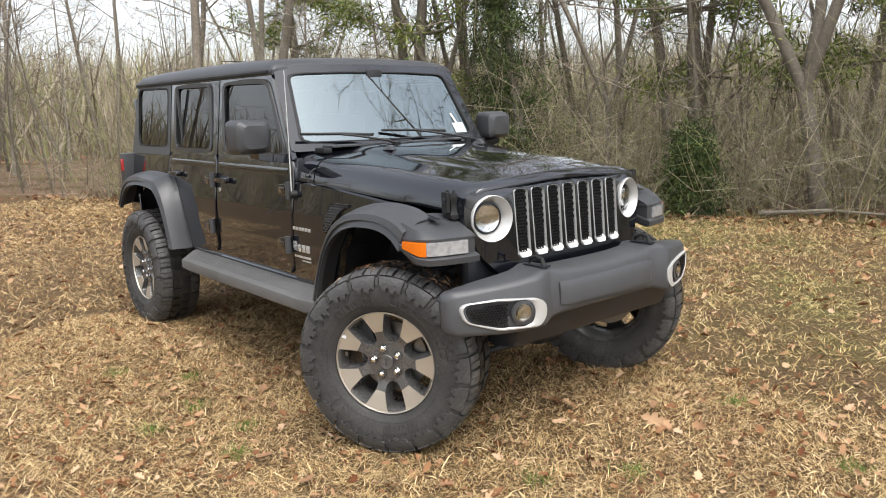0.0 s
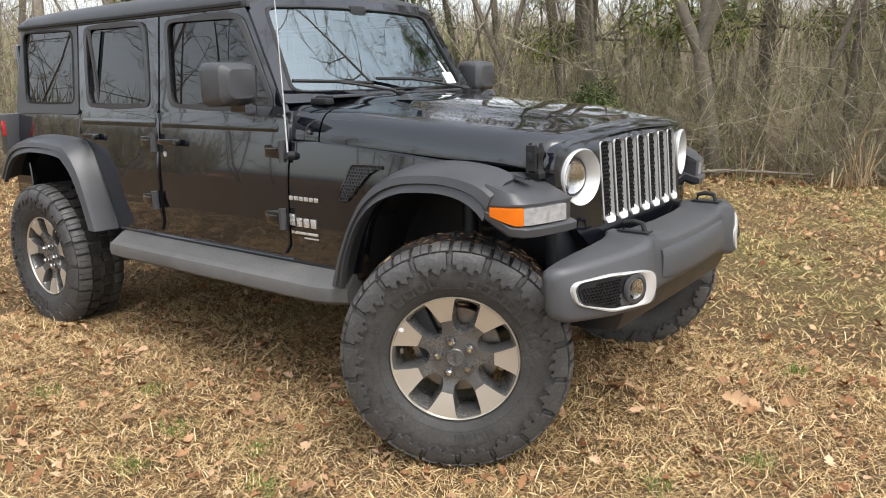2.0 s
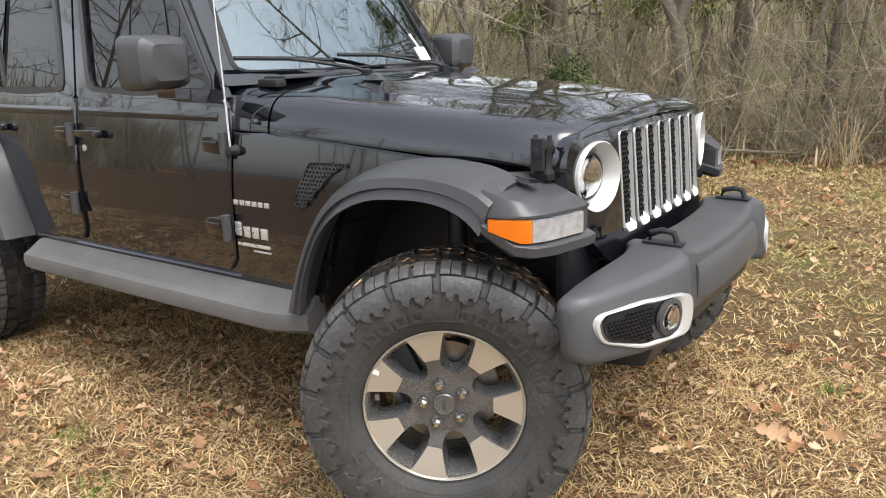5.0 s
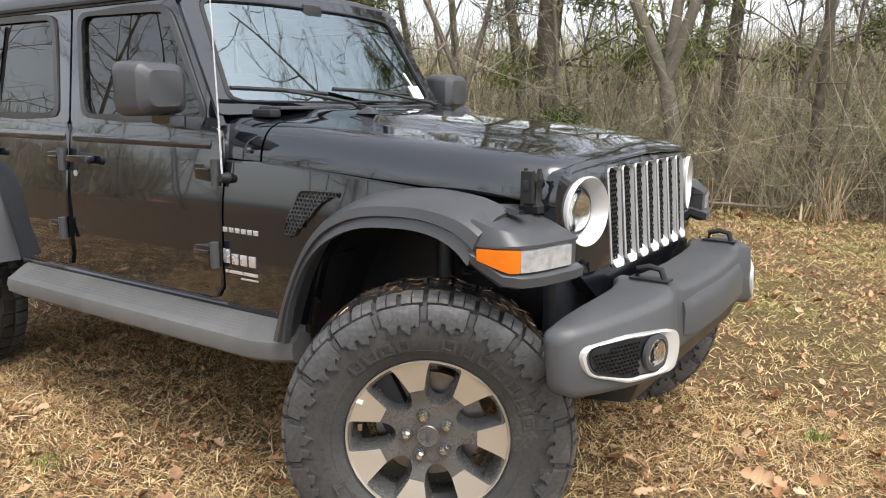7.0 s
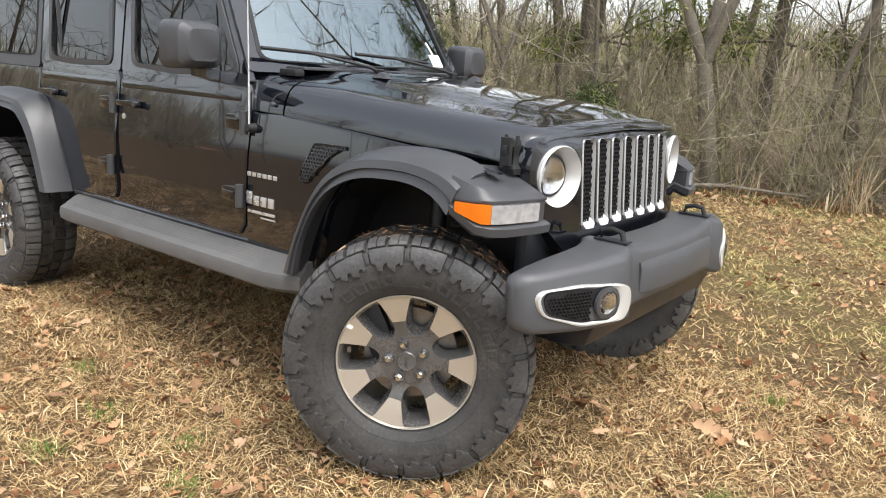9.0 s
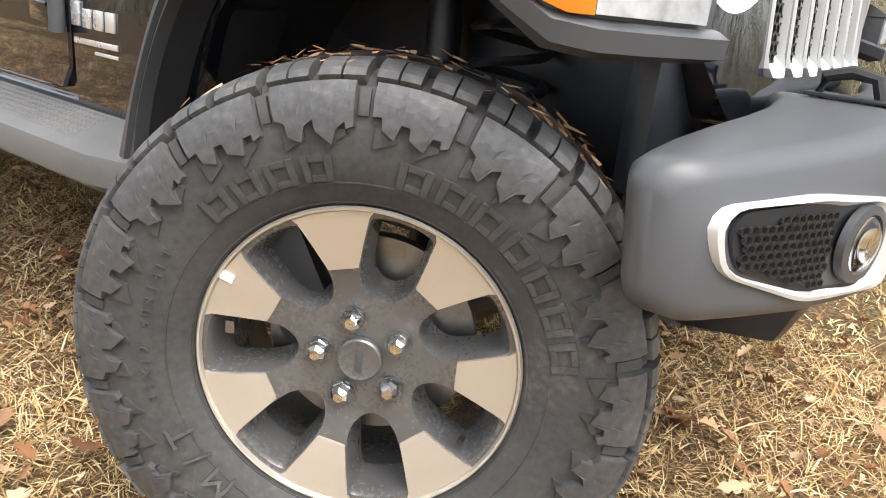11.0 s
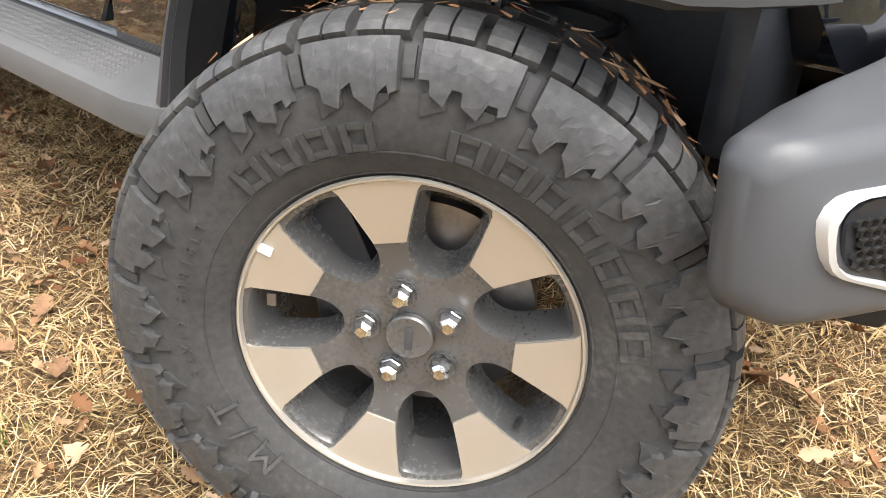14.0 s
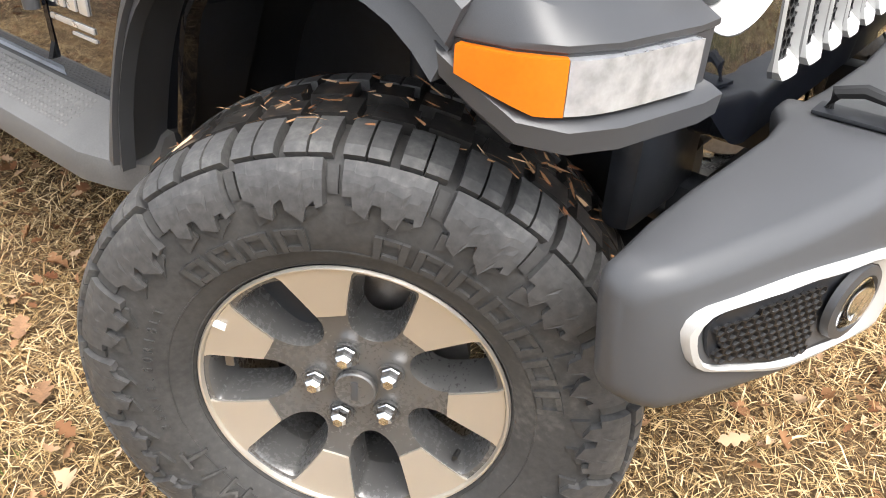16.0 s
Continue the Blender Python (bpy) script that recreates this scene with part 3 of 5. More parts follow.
def clay_bank():
    """A low bank of red clay far off behind thin trees."""
    V, T, n = [], [], 40
    rg = np.random.default_rng(8)
    for k in range(n):
        y = -26 + 1.1 * k
        for x, z in ((-31, -0.6), (-33, -0.35), (-36, 0.1), (-40, 0.38), (-46, 0.45), (-60, 0.5)):
            V.append((x + 0.4 * math.sin(k * 0.9) - 0.25 * k * 0.3, y, z + rg.normal(0, 0.05) - 0.1))
    for k in range(n - 1):
        for m in range(5):
            q = k * 6 + m
            T += [(q, q + 1, q + 7), (q, q + 7, q + 6)]
    return tagged(quick_mesh("clay_bank", np.array(V), np.array(T), CLAY, smooth=True), "bare red clay bank beyond the trees", "bank", kind="structure")


def tall_clump(name, x, y, count, height, seed, label):
    rg = np.random.default_rng(seed)
    p = np.stack([x + rg.normal(0, 0.09, count), y + rg.normal(0, 0.09, count), np.zeros(count)], 1)
    p[:, 2] = land(p[:, 0], p[:, 1])
    way = np.stack([rg.normal(0, 0.24, count), rg.normal(0, 0.24, count), np.ones(count)], 1)
    V, T = ribbons(p, way, height * rg.uniform(0.45, 1.0, count), rg.uniform(0.006, 0.014, count), rg.normal(0, 1, (count, 3)) * [1, 1, 0], rg.uniform(0, 0.25, count))
    return tagged(quick_mesh(name, V, T, PALE_STRAW), label, "grass")


def forest_floor():
    """Brown leaf litter under the trees, a sheet just over the ground."""
    V, T, n = [], [], 90
    for k in range(n):
        p, w = edge_at(k / (n - 1))
        for m, deep in enumerate((0.1 + 0.25 * math.sin(k * 2.1), 1.5, 4, 8, 16, 30)):
            x, y = p + w * deep
            V.append((x, y, float(land(np.array(x), np.array(y))) + (0.012 if m else -0.01)))
    for k in range(n - 1):
        for m in range(5):
            q = k * 6 + m
            T += [(q, q + 6, q + 7), (q, q + 7, q + 1)]
    return tagged(quick_mesh("forest_floor", np.array(V), np.array(T), LITTER, smooth=True), "brown leaf litter under the bare trees", "ground", kind="structure")


forest_floor()
clay_bank()
tall_clump("tall_grass_clump", 0.0, 7.75, 44, 1.1, 1, "tall pale dry grass clump at the wood's edge")
tall_clump("tall_grass_clump", -0.28, 7.7, 22, 0.5, 2, "short tan dry grass clump at the wood's edge")
tall_clump("dry_stalks", -1.25, 7.75, 9, 0.75, 3, "a few upright dry stalks beside the brush")
fallen = thing("fallen_branch", "thin fallen branch lying along the wood's edge", "branch")
twig = Limbs()
twig.add([(-2.4, 7.2, 0.0), (-1.6, 7.6, 0.06), (-0.6, 7.9, 0.02)], 0.035, 0.015, 6)
twig.add([(-1.6, 7.6, 0.06), (-1.2, 7.5, 0.3)], 0.015, 0.004, 5)
twig.put("stem", BARK, fallen)
arch = thing("leaning_branch", "pale broken branch leaning in the brush", "branch")
twig = Limbs()
twig.add([(-3.9, 6.4, 0.0), (-3.5, 6.7, 0.5), (-3.2, 6.95, 1.0)], 0.03, 0.015, 6)
twig.put("stem", BARK_PALE, arch)


def brush_leaves(seed, count):
    """Small evergreen leaves that hang on in the brush."""
    rg = np.random.default_rng(seed)
    spots = []
    for _ in range(count // 14):
        p, n = edge_at(rg.uniform(0.3, 0.92))
        q = p + n * rg.uniform(0.0, 3.0)
        spots.append((q[0], q[1], rg.uniform(0.2, 3.0) * rg.random() ** 0.4))
    at = np.repeat(np.array(spots), 14, 0)
    at = at + rg.normal(0, 0.22, at.shape)
    way = rg.normal(0, 1, at.shape)
    way /= np.linalg.norm(way, axis=1)[:, None]
    V, T = ribbons(at, way, rg.uniform(0.02, 0.05, len(at)), np.full(len(at), 0.016), rg.normal(0, 0.7, at.shape), np.zeros(len(at)))
    return tagged(quick_mesh("brush_leaves", V, T, PINE), "sparse small green leaves in the brush", "leaves", kind="stuff")


brush_leaves(66, 26000)


from mathutils.geometry import delaunay_2d_cdt


# ---- the vehicle: a black four-door off-roader, nose towards +x, its right side towards -y ----
car = thing("off_road_suv", "black four-door off-road SUV with big mud tyres on dead grass", "car")
FRONT_HUB, REAR_HUB, HUB_Y, STEER = (0.0, 0.418), (-3.012, 0.42), 0.79, 31.5


def side(z):
    """Half the body's width at a height."""
    return float(np.interp(z, (0.5, 0.62, 0.80, 1.0, 1.13, 1.25, 1.31, 1.75, 1.84), (0.745, 0.765, 0.772, 0.765, 0.748, 0.732, 0.722, 0.665, 0.648)))


def span(poly, z):
    """Where an outline of (x, z) is cut at a height: lowest and highest x."""
    xs = []
    for (xa, za), (xb, zb) in zip(poly, poly[1:] + poly[:1]):
        if za != zb and min(za, zb) <= z <= max(za, zb):
            xs.append(xa + (xb - xa) * (z - za) / (zb - za))
    return min(xs), max(xs)


def panel(poly, s, rows=14, cols=10, lift=0.0, thick=0.03, roll=0.006):
    """A pressed body panel of that outline on the car's side, with rolled edges."""
    lo, hi = min(p[1] for p in poly) + 1e-4, max(p[1] for p in poly) - 1e-4
    zs = [lo, lo + roll] + list(np.linspace(lo + roll, hi - roll, rows)[1:-1]) + [hi - roll, hi]
    grid = []
    for i, z in enumerate(zs):
        a, b = span(poly, z)
        r = min(roll, (b - a) * 0.2)
        xs = [a, a + r] + list(np.linspace(a + r, b - r, cols)[1:-1]) + [b - r, b]
        rim_row = i in (0, len(zs) - 1)
        grid.append([(x, s * (side(z) + lift - (roll if rim_row or j in (0, len(xs) - 1) else 0)), z) for j, x in enumerate(xs)])
    bm = bmesh.new()
    vs = [[bm.verts.new(p) for p in row] for row in grid]
    for r0, r1 in zip(vs, vs[1:]):
        for k in range(len(r0) - 1):
            bm.faces.new((r0[k], r0[k + 1], r1[k + 1], r1[k]))
    edge = [v for v in vs[0]] + [r[-1] for r in vs[1:-1]] + vs[-1][::-1] + [r[0] for r in vs[-2:0:-1]]
    back = [bm.verts.new(v.co + Vector((0, -s * thick, 0))) for v in edge]
    for k in range(len(edge)):
        j = (k + 1) % len(edge)
        bm.faces.new((edge[k], edge[j], back[j], back[k]))
    return bm


def holed(outline, holes, place, depth, bm=None):
    """A plate with openings through it. place maps the drawing and a depth to space."""
    own = bmesh.new()
    edges, loops = [], []
    for loop in (outline, *holes):
        vs = [own.verts.new(place(u, v, 0)) for u, v in loop]
        edges += [own.edges.new((vs[k], vs[(k + 1) % len(vs)])) for k in range(len(vs))]
        loops.append(vs)
    flat = [Vector(p) for loop in (outline, *holes) for p in loop]
    rims, k = [], 0
    for loop in (outline, *holes):
        rims += [(k + m, k + (m + 1) % len(loop)) for m in range(len(loop))]
        k += len(loop)
    cuts = delaunay_2d_cdt(flat, rims, [], 0, 1e-7)
    own.verts.ensure_lookup_table()
    for tri in cuts[2]:
        mid = sum((cuts[0][m] for m in tri), Vector((0, 0))) / 3
        if inside(list(outline), *mid) and not any(inside(list(h), *mid) for h in holes):
            own.faces.new([own.verts[cuts[3][m][0]] for m in tri])
    for loop, drawn in zip(loops, (outline, *holes)):
        deep = [own.verts.new(place(u, v, depth)) for u, v in drawn]
        for k in range(len(loop)):
            j = (k + 1) % len(loop)
            own.faces.new((loop[k], loop[j], deep[j], deep[k]))
    return merge(bm, own)


def sheet(outline, place, depth, bm=None):
    """A plain plate of an outline, with its back."""
    own = bmesh.new()
    a = [own.verts.new(place(u, v, 0)) for u, v in outline]
    b = [own.verts.new(place(u, v, depth)) for u, v in outline]
    own.faces.new(a)
    own.faces.new(b[::-1])
    for k in range(len(a)):
        j = (k + 1) % len(a)
        own.faces.new((a[k], a[j], b[j], b[k]))
    return merge(bm, own)


def inside(poly, u, v):
    hit = False
    for (ua, va), (ub, vb) in zip(poly, poly[1:] + poly[:1]):
        if (va > v) != (vb > v) and u < ua + (ub - ua) * (v - va) / (vb - va):
            hit = not hit
    return hit


def honeycomb(poly, cell, place, depth):
    """A lattice of six-sided cells inside an outline."""
    us, vs = [p[0] for p in poly], [p[1] for p in poly]
    bm = bmesh.new()
    row, v = 0, min(vs)
    while v < max(vs):
        u = min(us) + (cell / 2 if row % 2 else 0)
        while u < max(us):
            if inside(poly, u, v):
                rings = []
                for r, d in ((0.62, 0.0), (0.45, 0.0), (0.42, depth)):
                    rings.append([bm.verts.new(place(u + cell * r * math.sin(math.pi * k / 3), v + cell * r * math.cos(math.pi * k / 3), d)) for k in range(6)])
                for p, q in zip(rings, rings[1:]):
                    for k in range(6):
                        bm.faces.new((p[k], p[(k + 1) % 6], q[(k + 1) % 6], q[k]))
            u += cell
        v += cell * 0.87
        row += 1
    return bm


# outlines on the side, x and z
FRONT_DOOR = soften([(-0.929, 1.29), (-0.938, 0.655), (-1.74, 0.655), (-1.90, 0.86), (-1.931, 1.29)], 0.07)
REAR_DOOR = soften([(-1.937, 1.29), (-1.941, 0.66), (-2.33, 0.665), (-2.60, 1.08), (-2.735, 1.16), (-2.735, 1.29)], 0.05)
QUARTER = [(-2.747, 1.265), (-2.747, 1.14), (-2.63, 1.06), (-3.50, 1.06), (-3.55, 1.265)]
QUARTER_BACK = [(-3.40, 1.06), (-3.35, 0.75), (-3.58, 0.75), (-3.56, 1.06)]
COWL_SIDE = [(-0.922, 1.172), (-0.93, 0.60), (-0.52, 0.60), (-0.44, 0.86), (-0.33, 1.0), (-0.2, 1.06), (0.30, 1.06), (0.30, 1.098), (-0.74, 1.172)]
FRONT_WINDOW = soften([(-1.045, 1.325), (-1.30, 1.715), (-1.865, 1.725), (-1.815, 1.325)], 0.05)
FRONT_FRAME = soften([(-0.955, 1.285), (-1.255, 1.765), (-1.935, 1.772), (-1.925, 1.285)], 0.02)
REAR_WINDOW = soften([(-2.04, 1.325), (-2.09, 1.725), (-2.66, 1.73), (-2.625, 1.325)], 0.045)
REAR_FRAME = soften([(-1.94, 1.285), (-1.95, 1.772), (-2.755, 1.775), (-2.735, 1.285)], 0.02)
TOP_WINDOW = soften([(-2.805, 1.33), (-2.83, 1.735), (-3.43, 1.745), (-3.395, 1.33)], 0.05)
TOP_FRAME = soften([(-2.747, 1.262), (-2.77, 1.785), (-3.46, 1.80), (-3.54, 1.262)], 0.03)


def on_side(s, lift=0.0):
    return lambda x, z, d: (x, s * (side(z) + lift - d), z)


def ring_strip(outline, s, lift, width, depth, bm=None):
    """A thin trim strip round an outline on the car's side."""
    pts = resample(outline, 72)
    c = np.mean(pts, 0)
    rings = []
    for (x, z) in pts + [pts[0]]:
        d = np.array([x, z]) - c
        d = d / np.linalg.norm(d) * width
        rings.append([(x, s * (side(z) + lift), z), (x + d[0], s * (side(z) + lift), z + d[1]), (x + d[0], s * (side(z) + lift - depth), z + d[1]), (x, s * (side(z) + lift - depth), z)])
    return loft(rings, caps=False, bm=bm)


def hinge(s, x, z, parent, flip=1):
    """An exposed door hinge: leaf, knuckle and pin."""
    y = s * (side(z) + 0.012)
    bm = prism(soften([(x, z - 0.036), (x - 0.105 * flip, z - 0.028), (x - 0.105 * flip, z + 0.028), (x, z + 0.036)], 0.012), "y", y - 0.014, y + 0.014, 0.005)
    leaf = part("hinge", bm, PAINT, parent)
    bm = tube([(x + 0.012 * flip, y + s * 0.012, z - 0.047), (x + 0.012 * flip, y + s * 0.012, z + 0.047)], 0.017, 12)
    part("hinge_knuckle", bevel(bm, 0.003), PLASTIC, parent)
    part("hinge_rib", box((0.075, 0.008, 0.01), (x - 0.055 * flip, y + s * 0.017, z + 0.008), 0.003), PAINT, parent)


def handle(s, x, z, parent):
    y = s * (side(z) + 0.03)
    pull = prism(soften([(x - 0.085, z - 0.014), (x + 0.085, z - 0.018), (x + 0.085, z + 0.016), (x - 0.085, z + 0.012)], 0.01), "y", y - 0.012, y + 0.012, 0.006)
    ob = part("door_handle", pull, PAINT, parent)
    part("handle_cup", prism(rounded(x - 0.06, z - 0.03, x + 0.055, z + 0.022, 0.02), "y", s * side(z) - 0.003, s * side(z) + 0.003, 0.002), DARK, parent)
    part("handle_button", prism([(x + 0.07 + 0.011 * math.cos(k * 0.628), z + 0.011 * math.sin(k * 0.628)) for k in range(10)], "y", y - 0.016, y + 0.016), PLASTIC, parent)


def car_side(s):
    """Doors, quarter, cowl side and glass of one side."""
    front = part("front_door", panel(FRONT_DOOR, s, lift=0.003), PAINT, car)
    rear = part("rear_door", panel(REAR_DOOR, s, lift=0.003), PAINT, car)
    part("rear_quarter", panel(QUARTER, s), PAINT, car)
    part("rear_corner", panel(QUARTER_BACK, s), PAINT, car)
    part("fender_side", panel(COWL_SIDE, s), PAINT, car)
    part("door_opening", panel([(-0.93, 1.30), (-0.93, 0.62), (-2.45, 0.62), (-2.64, 1.06), (-2.75, 1.14), (-2.75, 1.30)], s, lift=-0.012), PAINT, car)
    part("rocker", panel([(-0.80, 0.645), (-0.80, 0.55), (-2.38, 0.55), (-2.38, 0.645)], s, 5), PAINT, car)
    for door, frm, win, n in ((front, FRONT_FRAME, FRONT_WINDOW, 0), (rear, REAR_FRAME, REAR_WINDOW, 1)):
        fr = part("window_frame", holed(frm, [win], on_side(s, 0.002), 0.03), PAINT, door)
        part("window_seal", ring_strip(win, s, 0.006, 0.014, 0.02), RUBBER, door)
        part("window_moulding", ring_strip([(x * 1.0, z) for x, z in win], s, 0.0095, 0.03, 0.014), PLASTIC, door)
        part("window_glass", sheet(win, on_side(s, -0.008), 0.004), TINTED, door)
    x0 = np.interp(1.5, (1.325, 1.73), (-2.525, -2.56))
    part("window_divider", prism([(x0, 1.325), (x0 - 0.035, 1.73), (x0 - 0.053, 1.73), (x0 - 0.018, 1.325)], "y", s * side(1.5) - 0.012, s * side(1.5) + 0.002), PLASTIC, rear)
    top = part("top_side", holed(TOP_FRAME, [TOP_WINDOW], on_side(s, 0.004), 0.03), PLASTIC, car, "textured black removable top side")
    part("window_seal", ring_strip(TOP_WINDOW, s, 0.007, 0.012, 0.02), RUBBER, top)
    part("window_glass", sheet(TOP_WINDOW, on_side(s, -0.006), 0.004), TINTED, top)
    for z in (1.128, 0.83):
        hinge(s, -0.955, z, front)
        hinge(s, -1.955, z + 0.004, rear)
    handle(s, -1.80, 1.14, front)
    handle(s, -2.585, 1.145, rear)
    part("lock", prism([(-1.865 + 0.014 * math.cos(k * 0.524), 1.075 + 0.014 * math.sin(k * 0.524)) for k in range(12)], "y", s * side(1.07) - 0.004, s * side(1.07) + s * 0.007), SILVER, front)
    part("belt_crease", loft([[(x, s * (side(1.21) + 0.002), 1.20), (x, s * (side(1.22) + 0.007), 1.222), (x, s * (side(1.25) + 0.002), 1.25)] for x in np.linspace(-1.0, -1.9, 8)], closed=True), PAINT, front)
    part("belt_crease", loft([[(x, s * (side(1.21) + 0.002), 1.20), (x, s * (side(1.22) + 0.007), 1.222), (x, s * (side(1.25) + 0.002), 1.25)] for x in np.linspace(-1.96, -2.70, 8)], closed=True), PAINT, rear)
    tail = part("tail_lamp", box((0.1, 0.13, 0.26), (-3.56, s * 0.76, 1.13), 0.02), PLASTIC, car)
    part("tail_lens", box((0.03, 0.1, 0.1), (-3.53, s * 0.79, 1.17), 0.01), RED_LENS, tail)


def mirror(s):
    head = bmesh.new()
    rings = []
    for x, w, h, dy in ((-1.155, 0.095, 0.082, 0), (-1.135, 0.108, 0.092, 0), (-1.08, 0.108, 0.092, 0), (-1.025, 0.098, 0.083, 0), (-1.0, 0.07, 0.06, -0.01)):
        rings.append([(x, s * 0.915 + p, 1.422 + q) for p, q in rounded(-w, -h, w, h, 0.035, 4)])
    head.free()
    ob = part("door_mirror", loft(rings), PLASTIC, car, "grained black plastic door mirror")
    part("mirror_glass", prism([(s * 0.915 + p, 1.422 + q) for p, q in rounded(-0.09, -0.078, 0.09, 0.078, 0.03)], "x", -1.159, -1.1565), CHROME, ob)
    arm = loft([[(-1.06 + dx * 0.05, s * y, z + dz * h) for dx, dz in ((-1, -1), (1, -1), (1, 1), (-1, 1))] for y, z, h in ((0.71, 1.295, 0.026), (0.80, 1.302, 0.022), (0.90, 1.32, 0.016))])
    part("mirror_arm", bevel(arm, 0.012), PAINT, ob)


def hood_ring(x, s_w=1.0):
    """Half cross-section of the bonnet at x, from its lower edge to the middle."""
    t = (x + 0.77) / 1.15
    w = np.interp(x, (-1.0, -0.77, -0.2, 0.2, 0.34, 0.40), (0.722, 0.712, 0.69, 0.655, 0.625, 0.605))
    zb = np.interp(x, (-1.0, -0.77, 0.25, 0.318, 0.33, 0.40), (1.18, 1.172, 1.105, 1.10, 1.10, 1.12))
    zs = np.interp(x, (-1.0, -0.77, 0.2, 0.33, 0.375, 0.40), (1.325, 1.305, 1.23, 1.215, 1.195, 1.165))
    bulge = np.interp(x, (-0.9, -0.7, 0.1, 0.32), (0.012, 0.022, 0.02, 0.0))
    half = [(w, zb), (w * 0.998, zb + 0.02), (w * 0.985, zb + (zs - zb) * 0.42), (w * 0.958, zs - 0.04), (w * 0.93, zs - 0.02), (w * 0.88, zs - 0.003), (w * 0.81, zs + 0.005),
            (w * 0.62, zs + 0.014), (w * 0.54, zs + 0.018 + bulge * 0.4), (w * 0.48, zs + 0.02 + bulge), (w * 0.25, zs + 0.027 + bulge), (0.0, zs + 0.03 + bulge)]
    return half


def hood_z(x, y):
    ring = hood_ring(x)
    return float(np.interp(abs(y), [p[0] for p in ring[::-1]][:9], [p[1] for p in ring[::-1]][:9]))


def full_ring(x, drop=0.0):
    half = hood_ring(x)
    bow = 0.40 * float(np.interp(x, (0.05, 0.34), (0, 1)))
    return [(x - bow * y ** 4, -y, z - drop) for y, z in half] + [(x - bow * y ** 4, y, z - drop) for y, z in half[-2::-1]]


def bonnet():
    ob = part("bonnet", loft([full_ring(x) for x in (-0.765, -0.75, -0.6, -0.45, -0.3, -0.15, 0.0, 0.1, 0.2, 0.27, 0.318, 0.33, 0.35, 0.366, 0.376)] + [full_ring(0.3765, 0.012), full_ring(0.368, 0.022)], closed=False), PAINT, car, "glossy black bonnet mirroring bare branches", angle=60)
    part("cowl", loft([full_ring(x) for x in (-1.02, -0.95, -0.85, -0.775)], closed=False), PAINT, car, angle=60)
    part("cowl_grille", box((0.11, 1.05, 0.012), (-0.915, 0, hood_z(-0.92, 0) - 0.006), 0.004), PLASTIC, car)
    for s in (-1, 1):
        # bonnet catch, stops, washer jets
        y = s * 0.634
        latch = part("bonnet_latch", bevel(loft([[(0.262 + dx * g, y + s * (o * h - 0.01), z) for dx, o in ((-0.03, 0.0), (-0.026, 0.036), (0.026, 0.036), (0.03, 0.0))] for z, g, h in ((1.07, 1.1, 0.9), (1.09, 1.1, 1.1), (1.105, 0.75, 0.8), (1.145, 0.75, 0.8), (1.16, 0.95, 1.0), (1.182, 0.85, 0.6))]), 0.004), RUBBER, car, "black rubber bonnet catch")
        for e in (-0.022, 0.022):
            part("latch_prong", tube([(0.262 + e, y + s * 0.006, 1.165), (0.262 + e, y + s * 0.004, 1.196)], 0.008, 8, taper=0.8), RUBBER, latch)
        part("latch_loop", loft([[(0.262 + dx, y + s * o, z) for dx, o in ((-0.018, 0.025), (-0.018, 0.042), (0.018, 0.042), (0.018, 0.025))] for z in (1.10, 1.13, 1.16, 1.19)]), RUBBER, latch)
        part("latch_window", box((0.018, 0.006, 0.03), (0.262, y + s * 0.044, 1.15), 0.002), DARK, latch)
        part("bonnet_stop", box((0.1, 0.055, 0.03), (-0.88, s * 0.575, hood_z(-0.88, 0.575) + 0.016), 0.01), RUBBER, car)
        jet = part("washer_jet", loft([[(x, s * 0.33 + p, hood_z(-0.6, 0.33) + h * q) for p, q in ((-0.02, 0), (-0.012, 1), (0.012, 1), (0.02, 0))] for x, h in ((-0.64, 0.0), (-0.6, 0.025), (-0.575, 0.02), (-0.56, 0.0))]), PLASTIC, ob)
        part("panel_bolt", tube([(-0.83, s * (side(1.2) - 0.03), 1.21), (-0.83, s * (side(1.2) - 0.012), 1.21)], 0.009, 8), PLASTIC, car)


# ---- front: grille, lamps, bumper ----
def nose(y, z, d):
    """A place on the grille's face."""
    return (0.408 - 0.085 * (z - 0.86) - 0.40 * y ** 4 - 9.0 * max(0.0, z - 1.165) ** 2 - d, y, z)


